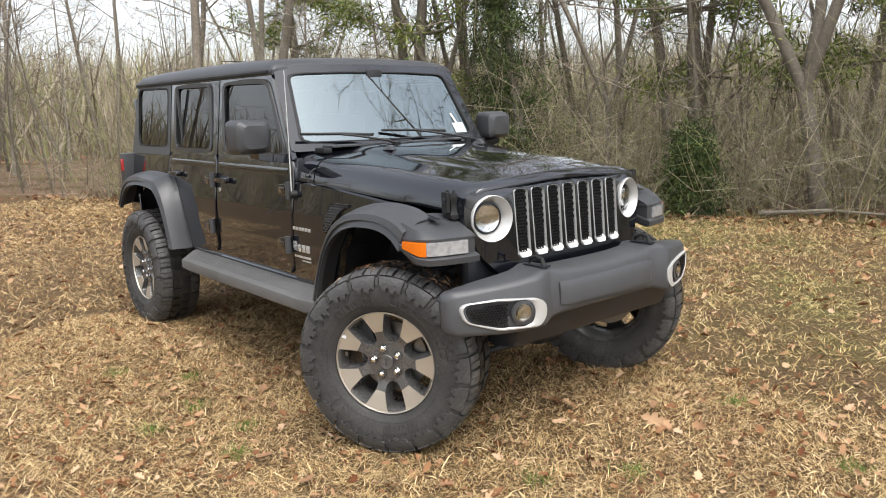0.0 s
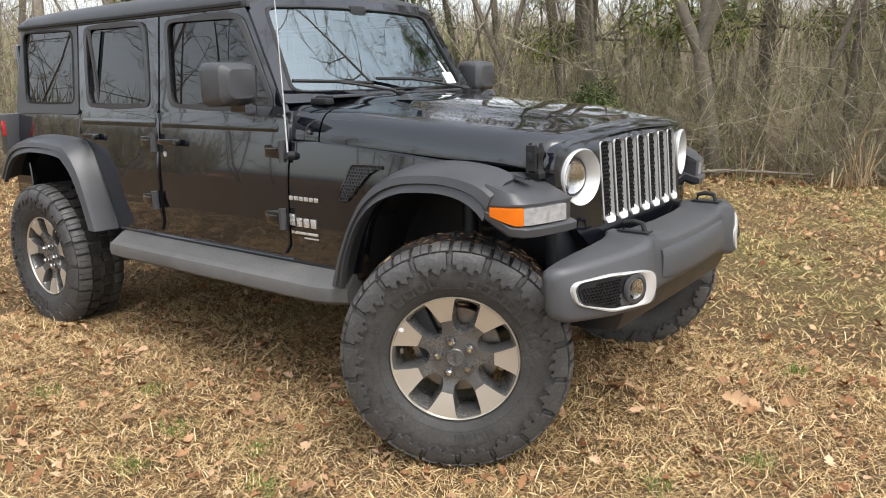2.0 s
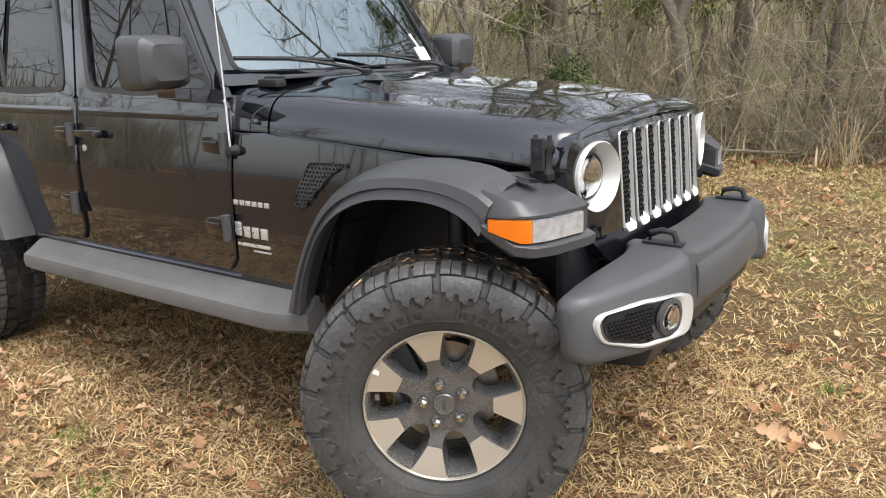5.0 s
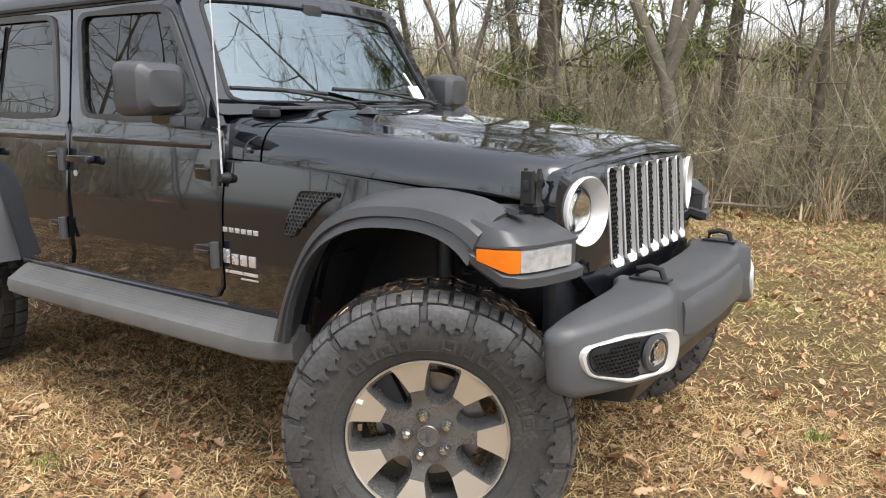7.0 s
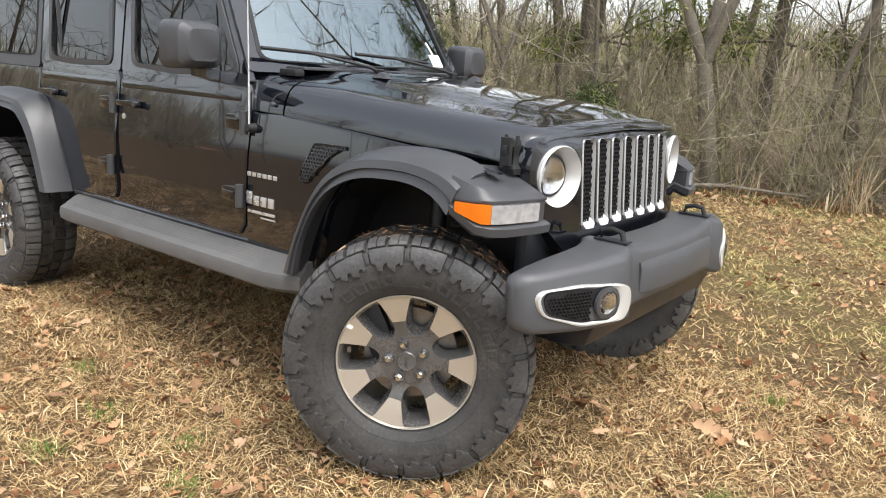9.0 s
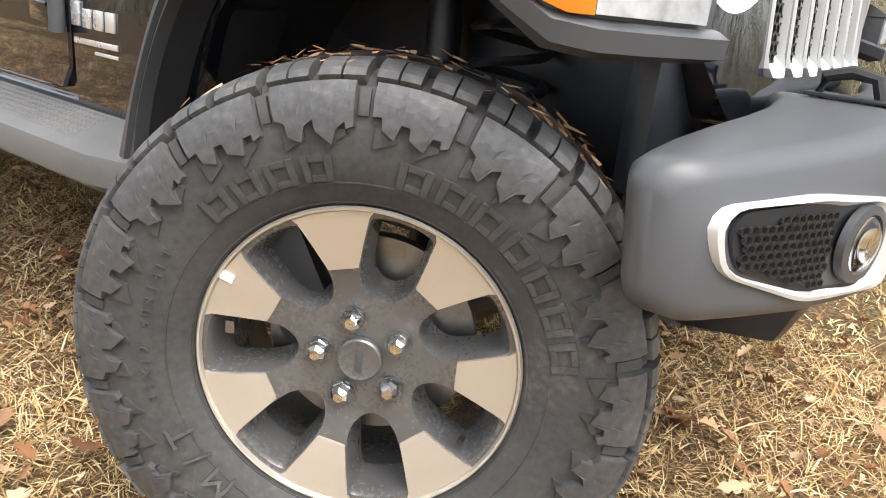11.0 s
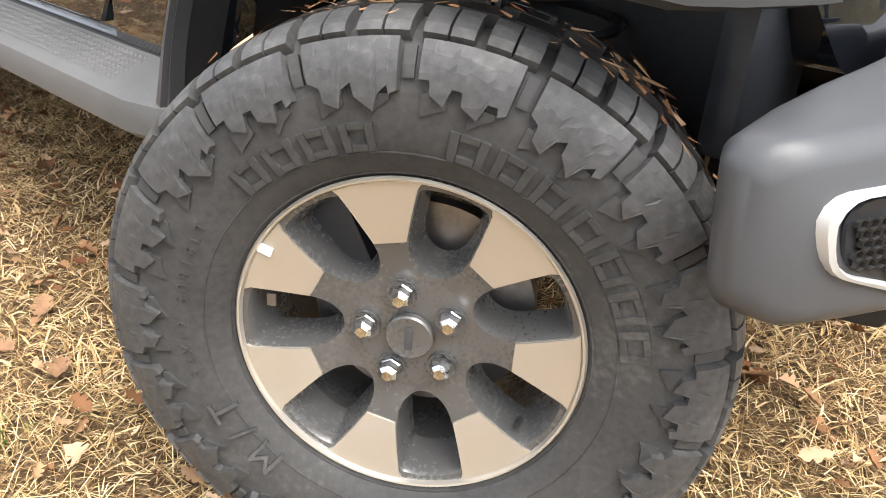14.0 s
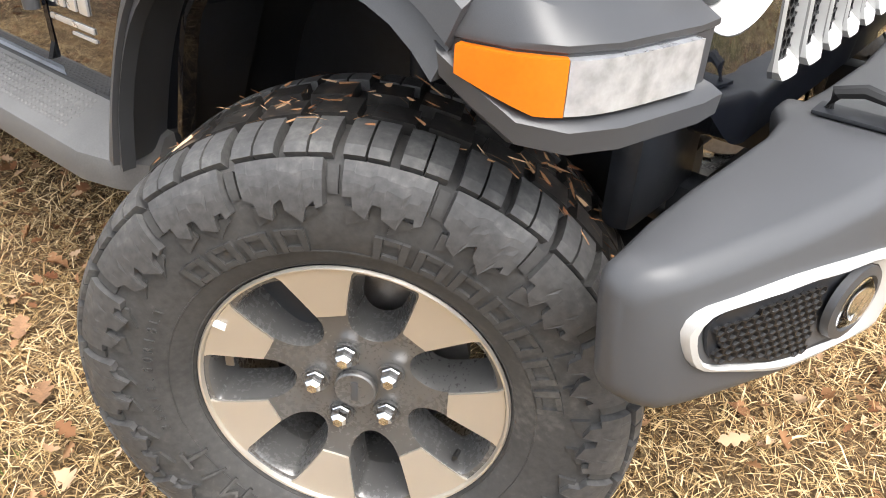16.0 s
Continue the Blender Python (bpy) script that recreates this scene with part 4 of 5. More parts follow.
def front_end():
    out = soften([(-0.455, 0.795), (0.455, 0.795), (0.56, 0.90), (0.622, 1.04), (0.622, 1.12), (0.595, 1.185), (0.50, 1.208), (0, 1.222), (-0.50, 1.208), (-0.595, 1.185), (-0.622, 1.12), (-0.622, 1.04), (-0.56, 0.90)], 0.035)
    slots = [soften([(c - 0.039, 0.872), (c + 0.039, 0.872), (c + 0.043, 1.182), (c - 0.043, 1.182)], 0.014, 2) for c in [0.1075 * k for k in range(-3, 4)]]
    lamps = [[(s * 0.49 + 0.103 * math.cos(k * math.pi / 20), 1.062 + 0.103 * math.sin(k * math.pi / 20)) for k in range(40)] for s in (-1, 1)]
    grille = part("grille_panel", holed(out, slots + lamps, nose, 0.10), PAINT, car, "glossy black seven-slot grille panel")
    for slot in slots:
        c = np.mean(slot, 0)
        bm = bmesh.new()
        rings = []
        pts = resample(slot, 40)
        for (y, z) in pts + [pts[0]]:
            low = max(0.0, 0.905 - z) * 0.9
            # the trim is broad on both flanks of the slot and broadest at its foot
            iy, iz = y + (c[0] - y) * 0.07, z + (0.010 if z < 0.89 else -0.004)
            rings.append([nose(y, z, -0.002), nose(y + (c[0] - y) * 0.035, z, -0.005 - low * 0.25), nose(iy, iz + low * 0.6, 0.014), nose(y, z, 0.014)])
        bm.free()
        trim = part("slot_trim", loft(rings, caps=False), SILVER, grille, "satin silver slot surround")
        part("slot_mesh", honeycomb([(y + (c[0] - y) * 0.15, z) for y, z in slot], 0.017, lambda u, v, d: nose(u, v, 0.007 + d), 0.010), MESH_BLACK, grille)
    part("grille_backing", box((0.02, 0.80, 0.40), (0.30, 0, 1.01)), DARK, grille)
    for s in (-1, 1):
        cy, cz = s * 0.49, 1.062
        x0 = nose(cy, cz, 0)[0]

        def ringed(r, dx, n=40, shift=0.0):
            return [(x0 + dx - 1.6 * cy ** 3 * (r * math.cos(2 * math.pi * k / n)) * 1.0, cy + shift + r * math.cos(2 * math.pi * k / n), cz + r * math.sin(2 * math.pi * k / n)) for k in range(n)]

        bezel = part("headlight", loft([ringed(0.103, -0.03), ringed(0.1055, 0.003), ringed(0.102, 0.007), ringed(0.096, 0.0), ringed(0.070, -0.040), ringed(0.068, -0.055)], caps=False), SILVER, car, "round headlight in a silver dished surround")
        part("reflector", loft([ringed(0.068, -0.045), ringed(0.062, -0.065), ringed(0.045, -0.085), ringed(0.02, -0.095)]), CHROME, bezel)
        part("bulb_shield", loft([ringed(0.03, -0.075, 16), ringed(0.028, -0.05, 16), ringed(0.012, -0.046, 16)]), CHROME, bezel)
        part("lens_rim", loft([ringed(0.072, -0.045), ringed(0.070, -0.030), ringed(0.064, -0.028), ringed(0.063, -0.045)], caps=False), DARK, bezel)
        part("lens", loft([ringed(0.066, -0.034), ringed(0.054, -0.022), ringed(0.032, -0.014), ringed(0.01, -0.012)]), LENS, bezel)


BUMPER_Y = (0.0, 0.20, 0.32, 0.36, 0.40, 0.44, 0.48, 0.55, 0.65, 0.75, 0.80, 0.82, 0.838, 0.85, 0.856)


def bumper_at(y):
    a = abs(y)
    xf = np.interp(a, (0, 0.33, 0.36, 0.40, 0.44, 0.48, 0.6, 0.7, 0.81, 0.835, 0.85, 0.856), (0.645, 0.632, 0.620, 0.622, 0.644, 0.642, 0.603, 0.565, 0.512, 0.492, 0.472, 0.455))
    zt = np.interp(a, (0, 0.30, 0.36, 0.43, 0.5, 0.82, 0.846, 0.856), (0.836, 0.836, 0.856, 0.858, 0.836, 0.804, 0.794, 0.77))
    zb = np.interp(a, (0, 0.33, 0.42, 0.6, 0.82, 0.846, 0.856), (0.655, 0.650, 0.620, 0.608, 0.618, 0.630, 0.652))
    return xf, zt, zb


def bumper_face(lift=0.0):
    return lambda y, z, d: (bumper_at(y)[0] + lift - d + 0.02 * (0.7 - z), y, z)


def bumper():
    rings = []
    ys = [-y for y in BUMPER_Y[::-1]] + list(BUMPER_Y[1:])
    for y in ys:
        xf, zt, zb = bumper_at(y)
        dep = float(np.interp(abs(y), (0.5, 0.7, 0.80, 0.838, 0.85, 0.856), (0.20, 0.155, 0.105, 0.08, 0.058, 0.022)))
        sec = rounded(xf - dep, zb, xf, zt, min(0.024, dep * 0.45), 4)
        rings.append([(x + 0.03 * (0.74 - z) + 0.22 * dep * (zt - z) / (zt - zb) * (xf - x) / dep - min(0.022, dep * 0.2) * max(0, z - (zt - 0.045)) / 0.045 * max(0, 1 - (xf - x) / dep), y, z) for x, z in sec])
    ob = part("front_bumper", loft(rings), BUMPER, car, "scuffed charcoal plastic front bumper", angle=50)
    mid = []
    for y in (-0.335, -0.315, -0.29, 0, 0.29, 0.315, 0.335):
        k = 0.0 if abs(y) > 0.33 else (0.010 if abs(y) > 0.31 else 0.018)
        xf = bumper_at(y)[0]
        mid.append([(xf - 0.03, y, 0.675), (xf + k, y, 0.69), (xf + k, y, 0.765), (xf + k * 0.5 - 0.006, y, 0.79), (xf - 0.03, y, 0.80)])
    part("centre_pad", loft(mid), BUMPER, ob)
    part("valance", prism([(0.40, 0.50), (0.55, 0.52), (0.60, 0.66), (0.40, 0.68)], "y", -0.55, 0.55, 0.02), DARK, ob)
    for s in (-1, 1):
        pod = soften([(s * 0.818, 0.735), (s * 0.802, 0.678), (s * 0.66, 0.630), (s * 0.485, 0.628), (s * 0.445, 0.665), (s * 0.445, 0.722), (s * 0.49, 0.752), (s * 0.66, 0.766), (s * 0.802, 0.757)], 0.025)
        c = np.mean(pod, 0)
        inner = [(y + (c[0] - y) * 0.0 + 0.0, z) for y, z in pod]
        pts = resample(pod, 64)
        rings = []
        for y, z in pts + [pts[0]]:
            t = np.clip((abs(y) - 0.45) / 0.09, 0, 1)
            w = 0.012 + 0.045 * (1 - t)
            d = c - np.array([y, z])
            d = d / np.linalg.norm(d)
            iy, iz = y + d[0] * w, z + d[1] * min(w, 0.03)
            f = bumper_face()
            rings.append([f(y, z, 0.01), f(y, z, -0.006), f(y + d[0] * w * 0.5, z + d[1] * min(w, 0.03) * 0.5, -0.008), f(iy, iz, -0.002), f(iy, iz, 0.01)])
        bez = part("fog_surround", loft(rings, caps=False), SILVER, ob, "satin silver fog lamp surround")
        well = [tuple(np.array(p) + (c - np.array(p)) * 0.13) for p in pts]
        part("fog_pocket", sheet(well, bumper_face(0.002), 0.004), DARK, ob)
        part("fog_mesh", honeycomb([(s * 0.785, 0.735), (s * 0.77, 0.685), (s * 0.66, 0.652), (s * 0.635, 0.652), (s * 0.635, 0.745)], 0.0125, bumper_face(0.007), 0.007), MESH_BLACK, ob)
        cy, cz = s * 0.563, 0.697
        x0 = bumper_at(cy)[0]

        def disc(r, dx, n=28):
            return [(x0 + dx - s * 0.27 * r * math.cos(2 * math.pi * k / n), cy + r * math.cos(2 * math.pi * k / n), cz + r * math.sin(2 * math.pi * k / n)) for k in range(n)]

        fog = part("fog_lamp", loft([disc(0.052, 0.0), disc(0.052, 0.010), disc(0.04, 0.012), disc(0.037, 0.004)]), PLASTIC, ob)
        part("fog_reflector", loft([disc(0.037, 0.006), disc(0.03, 0.008), disc(0.01, 0.006)]), CHROME, ob)
        part("fog_lens", loft([disc(0.037, 0.010), disc(0.025, 0.018), disc(0.008, 0.021)]), LENS, ob)
        x = 0.565
        part("tow_hook", tube([(x - 0.075, s * 0.385, 0.858), (x - 0.07, s * 0.385, 0.888), (x - 0.035, s * 0.385, 0.898), (x + 0.0, s * 0.385, 0.892), (x + 0.02, s * 0.385, 0.84)], 0.010, 8), RUBBER, car, "black steel tow hook")
        part("hook_slot", box((0.12, 0.05, 0.006), (x - 0.03, s * 0.385, 0.862), 0.002), DARK, ob)


# ---- flares, steps, underside ----
def flare(s, top, lip, y_in, y_out, name):
    n = 26
    T, L = resample_open(top, n), resample_open(lip, n)
    rings = []
    for (tx, tz), (lx, lz) in zip(T, L):
        d = np.array([tx - lx, tz - lz])
        rings.append([(tx + d[0] * 0.15, s * y_in, tz + d[1] * 0.35), (tx + d[0] * 0.05, s * (y_in + 0.06), tz + d[1] * 0.25), (tx, s * (y_out - 0.035), tz), (tx - d[0] * 0.18, s * (y_out - 0.008), tz - d[1] * 0.18),
                      (lx + d[0] * 0.45, s * y_out, lz + d[1] * 0.45), (lx + d[0] * 0.38, s * (y_out - 0.010), lz + d[1] * 0.38), (lx, s * (y_out + 0.002), lz), (lx, s * (y_out - 0.025), lz), (lx + d[0] * 0.3, s * (y_out - 0.03), lz + d[1] * 0.3), (tx, s * y_in, tz - 0.01)])
    return part(name, loft(rings), PLASTIC, car, angle=40)


def resample_open(points, count):
    p = np.array(points, float)
    q = [p[0]]
    for k in range(len(p) - 1):
        a, b, c, d = p[max(k - 1, 0)], p[k], p[k + 1], p[min(k + 2, len(p) - 1)]
        for t in np.linspace(0, 1, 9)[1:]:
            q.append(0.5 * (2 * b + (c - a) * t + (2 * a - 5 * b + 4 * c - d) * t * t + (3 * b - a - 3 * c + d) * t ** 3))
    q = np.array(q)
    s = np.r_[0, np.cumsum(np.linalg.norm(np.diff(q, axis=0), axis=1))]
    t = np.linspace(0, s[-1], count)
    return [tuple(r) for r in np.stack([np.interp(t, s, q[:, k]) for k in range(q.shape[1])], 1)]


def band(line, z0, z1, out, bm=None, taper=0.0):
    """An upright band along a line in plan, with thickness."""
    rings = []
    for k, (x, y) in enumerate(line):
        a, b = np.array(line[max(k - 1, 0)]), np.array(line[min(k + 1, len(line) - 1)])
        d = (b - a) / np.linalg.norm(b - a)
        n = np.array([d[1], -d[0]]) * out
        f = z0 + taper * max(0.0, 1 - k / (0.75 * (len(line) - 1)))
        rings.append([(x - n[0], y - n[1], f), (x + n[0], y + n[1], f), (x + n[0] * 1.1, y + n[1] * 1.1, (f + z1) / 2), (x + n[0], y + n[1], z1), (x - n[0], y - n[1], z1)])
    return loft(rings, bm=bm)


def front_flare(s):
    top = ((-0.575, 0.60), (-0.52, 0.74), (-0.44, 0.90), (-0.34, 1.02), (-0.20, 1.085), (-0.02, 1.105), (0.10, 1.098), (0.185, 1.08), (0.24, 1.05))
    lip = ((-0.50, 0.60), (-0.47, 0.73), (-0.40, 0.87), (-0.31, 0.96), (-0.18, 1.015), (-0.02, 1.03), (0.08, 1.022), (0.155, 0.995), (0.205, 0.952))
    ob = flare(s, top, lip, 0.742, 0.892, "front_flare")
    tagged(ob, "faded black plastic front wheel flare")
    # the nose of the flare, which carries the lamp
    plan = [(0.22, 0.62), (0.19, 0.76), (0.20, 0.882), (0.24, 0.878), (0.29, 0.868), (0.335, 0.842), (0.365, 0.79), (0.395, 0.665), (0.397, 0.62)]

    def ring(z, grow, dx=0.0):
        c = np.array([0.28, 0.74])
        return [(c[0] + (x - c[0]) * grow + dx, s * (c[1] + (y - c[1]) * grow), z + (0.6 * max(0.0, 0.30 - x) if z < 0.937 else 0.0)) for x, y in plan]


    rings = [ring(0.892, 0.93, -0.005), ring(0.90, 1.04, 0.014), ring(0.925, 1.06, 0.014), ring(0.934, 1.03, 0.004), ring(0.936, 0.98), ring(1.0, 0.98), ring(1.003, 1.012, 0.0), ring(1.010, 1.012)]
    for dx, dy, dz in ((0.022, 0.016, 0.0), (0.06, 0.06, 0.018)):
        rings.append([(x - dx * float(np.clip((x - 0.21) / 0.08, 0, 1)), s * (y - dy * (y > 0.65)), dz + float(np.interp(x, (0.19, 0.40), (1.078, 1.022)))) for x, y in plan])
    part("flare_nose", bevel(loft(rings), 0.006, 2, 40), PLASTIC, ob)
    line = [(0.232, 0.885), (0.29, 0.871), (0.335, 0.845), (0.366, 0.79), (0.397, 0.667)]
    line = resample_open(line, 22)
    amber = [(x, s * y) for x, y in line[:9]]
    white = [(x, s * y) for x, y in line[8:]]
    out = -0.007 if s > 0 else 0.007
    part("side_marker", band(amber, 0.939, 0.999, out, taper=0.03), AMBER, ob, "amber side marker lamp")
    part("running_lamp", band(white, 0.940, 0.998, out), FROST, ob, "frosted white running lamp")


def rear_flare(s):
    top = ((-2.42, 0.63), (-2.475, 0.80), (-2.54, 0.96), (-2.62, 1.06), (-2.72, 1.105), (-3.10, 1.115), (-3.36, 1.06), (-3.53, 0.88))
    lip = ((-2.475, 0.63), (-2.52, 0.77), (-2.58, 0.90), (-2.65, 0.985), (-2.745, 1.035), (-3.08, 1.045), (-3.31, 0.99), (-3.46, 0.84))
    tagged(flare(s, top, lip, 0.755, 0.90, "rear_flare"), "faded black plastic rear wheel flare")


def side_step(s):
    rings = []
    for x, k in ((-2.33, 0.7), (-2.30, 0.95), (-2.2, 1), (-1.2, 1), (-0.80, 1), (-0.68, 1.0), (-0.60, 0.82), (-0.53, 0.5)):
        o = 0.77 + 0.122 * k
        rings.append([(x, s * 0.74, 0.635), (x, s * 0.785, 0.622), (x, s * (o - 0.03), 0.592), (x, s * (o - 0.006), 0.578), (x, s * o, 0.555), (x, s * (o - 0.004), 0.52), (x, s * (o - 0.03), 0.502), (x, s * 0.74, 0.535)])
    step = part("side_step", loft(rings), DUSTY_PLASTIC, car, "dusty grey-black moulded side step with a studded tread")
    V, T = [], []
    for i in range(88):
        for j in range(6):
            x, y = -2.22 + 0.0165 * i + (0.008 if j % 2 else 0), 0.783 + 0.0145 * j
            z = 0.6225 - (y - 0.785) * 0.385
            b = len(V)
            V += [(x - 0.0065, s * y, z), (x, s * (y - 0.007), z + 0.0027), (x + 0.0065, s * y, z), (x, s * (y + 0.007), z - 0.0027), (x, s * y, z + 0.006)]
            T += [(b, b + 1, b + 4), (b + 1, b + 2, b + 4), (b + 2, b + 3, b + 4), (b + 3, b, b + 4)]
    quick_mesh("tread_studs", np.array(V), np.array(T), DUSTY_PLASTIC, step)


def underside():
    body = part("body_shell", box((2.6, 1.42, 0.05), (-2.15, 0, 0.62), 0.01), DARK, car)
    part("bulkhead", box((0.04, 1.38, 0.55), (-0.90, 0, 0.90)), DARK, body)
    part("engine_cover", box((1.15, 0.86, 0.22), (-0.28, 0, 0.98), 0.03), DARK, body)
    part("tailgate", box((0.06, 1.36, 1.05), (-3.54, 0, 1.16), 0.02), PAINT, car)
    for s in (-1, 1):
        part("frame_rail", box((3.95, 0.09, 0.13), (-1.62, s * 0.40, 0.53), 0.015), DARK, car)
        liner = []
        for k in range(13):
            a = radians(58 + 142 * k / 12)
            liner.append([(0.47 * math.cos(a) - 0.10, s * y, 0.54 + 0.50 * math.sin(a)) for y in (0.44, 0.755)])
        part("wheel_liner", loft(liner, closed=False), DARK, car)
        part("inner_fender", box((0.86, 0.02, 0.60), (-0.19, s * 0.43, 0.83)), DARK, car)
        rear = []
        for k in range(13):
            a = radians(-10 + 200 * k / 12)
            rear.append([(0.55 * math.cos(a) - 3.0, s * y, 0.52 + 0.55 * math.sin(a)) for y in (0.50, 0.755)])
        part("wheel_liner", loft(rear, closed=False), DARK, car)
        part("shock_absorber", tube([(-0.10, s * 0.53, 0.47), (-0.13, s * 0.50, 1.0)], 0.032, 12), DARK, car)
        part("shock_rod", tube([(-0.12, s * 0.51, 0.80), (-0.135, s * 0.495, 1.05)], 0.012, 8), STEEL, car)
        coil = [(0.02 + 0.065 * math.cos(0.5 * k), s * 0.50 + 0.065 * math.sin(0.5 * k), 0.50 + 0.0048 * k) for k in range(88)]
        part("coil_spring", tube(coil, 0.009, 6), DARK, car)
        part("bumper_bracket", box((0.16, 0.07, 0.11), (0.40, s * 0.42, 0.66), 0.01), DARK, car)
        part("core_support", box((0.05, 0.22, 0.28), (0.31, s * 0.50, 0.83), 0.02), DARK, car)
        part("brush_guard", prism([(-0.60, 0.60), (-0.55, 0.60), (-0.43, 0.88), (-0.47, 0.90)], "y", s * 0.60, s * 0.755), DARK, car, "muddy black splash guard")
    part("front_axle", tube([(0, -0.72, 0.40), (0, 0.72, 0.40)], 0.045, 12), DARK, car)
    part("front_differential", box((0.26, 0.26, 0.24), (0, 0.18, 0.40), 0.08, segments=3), DARK, car)
    part("rear_axle", tube([(-3.012, -0.72, 0.42), (-3.012, 0.72, 0.42)], 0.05, 12), DARK, car)
    part("rear_differential", box((0.28, 0.28, 0.26), (-3.012, 0, 0.42), 0.08, segments=3), DARK, car)
    part("tie_rod", tube([(0.14, -0.62, 0.36), (0.14, 0.62, 0.36)], 0.018, 8), DARK, car)


# ---- roof, windshield, cabin ----
def roof():
    rings = []
    for x, up, wd in ((-1.235, -0.055, 0.0), (-1.26, -0.02, 0.0), (-1.33, 0.0, 0), (-1.7, 0.012, 0), (-2.3, 0.014, 0), (-3.0, 0.01, 0), (-3.38, 0.0, 0), (-3.46, -0.02, 0.0), (-3.49, -0.07, 0.0)):
        half = [(0.672, 1.762), (0.675, 1.79), (0.668, 1.815 + up * 0.5), (0.645, 1.838 + up * 0.8), (0.60, 1.851 + up), (0.45, 1.862 + up), (0.2, 1.868 + up), (0.0, 1.87 + up)]
        rings.append([(x, -y, z) for y, z in half] + [(x, y, z) for y, z in half[-2::-1]])
    part("roof", loft(rings, closed=True), PLASTIC, car, "matte black hard roof", angle=50)
    part("roof_seam", box((0.008, 1.26, 0.004), (-1.98, 0, 1.881)), DARK, car)
    for s in (-1, 1):
        part("drip_rail", loft([[(x, s * 0.676, 1.770), (x, s * 0.69, 1.772), (x, s * 0.69, 1.784), (x, s * 0.676, 1.788)] for x in (-1.27, -2.0, -3.44)]), RUBBER, car)


def shield(u, v, d):
    """A place on the windshield's plane: across, up from its foot 0 to 1, depth."""
    bow = 0.05 * (1 - (u / 0.7) ** 2)
    return (-0.985 - 0.262 * v + bow - d * 0.88, u * (1 - 0.085 * v), 1.345 + 0.455 * v - d * 0.47)


def windshield():
    out = soften([(-0.715, -0.03), (-0.20, -0.03), (0.20, -0.03), (0.715, -0.03), (0.715, 1.04), (0.35, 1.05), (0, 1.052), (-0.35, 1.05), (-0.715, 1.04)], 0.04)
    hole = soften([(-0.655, 0.07), (-0.3, 0.06), (0.3, 0.06), (0.655, 0.07), (0.64, 0.93), (0.3, 0.955), (0, 0.958), (-0.3, 0.955), (-0.64, 0.93)], 0.07)
    frame_ob = part("windshield_frame", holed(out, [hole], shield, 0.06), PAINT, car)
    pts = resample(hole, 96)
    c = np.mean(pts, 0)
    part("windshield_seal", loft([[shield(u, v, -0.002), shield(u + (c[0] - u) * 0.03, v + (c[1] - v) * 0.03, -0.002), shield(u + (c[0] - u) * 0.03, v + (c[1] - v) * 0.03, 0.012), shield(u, v, 0.012)] for u, v in pts + [pts[0]]], caps=False), RUBBER, frame_ob)
    us, vs = np.linspace(-0.66, 0.66, 15), np.linspace(0.045, 0.965, 4)
    bm = bmesh.new()
    for d, flip in ((0.008, 1),):
        grid = [[bm.verts.new(shield(u, v, d)) for u in us] for v in vs]
        for r0, r1 in zip(grid, grid[1:]):
            for k in range(len(r0) - 1):
                q = (r0[k], r0[k + 1], r1[k + 1], r1[k])
                bm.faces.new(q if flip > 0 else q[::-1])
    part("windshield_glass", bm, WINDSHIELD, frame_ob, "pale green windshield mirroring the sky", recalc=False)
    st = part("window_sticker", sheet(rounded(0.50, 0.10, 0.60, 0.235, 0.004), lambda u, v, d: shield(u, v, d + 0.003), 0.002), PAPER, frame_ob, "white paper sticker")
    part("sticker_strip", sheet([(0.535, 0.235), (0.552, 0.235), (0.535, 0.37), (0.518, 0.37)], lambda u, v, d: shield(u, v, d + 0.003), 0.002), PAPER, frame_ob)
    part("cabin_mirror", box((0.03, 0.22, 0.065), (-1.27, 0.0, 1.70), 0.015), CABIN, car)
    part("sensor_housing", box((0.05, 0.12, 0.1), (-1.20, 0.0, 1.745), 0.02), CABIN, car)
    for y in (-0.13, 0.42):
        arm = part("wiper", tube([(-0.80, y, 1.352), (-0.815, y - 0.04, 1.372), (-0.90, y - 0.20, 1.405), (-0.945, y - 0.33, 1.422)], 0.010, 6, taper=0.6), RUBBER, car, "black wiper arm and blade")
        part("wiper_blade", tube([(-0.905, y - 0.09, 1.408), (-0.935, y - 0.30, 1.420), (-0.972, y - 0.53, 1.428)], 0.009, 6), RUBBER, arm)
        part("wiper_pivot", tube([(-0.80, y, 1.325), (-0.795, y, 1.366)], 0.02, 10), RUBBER, arm)


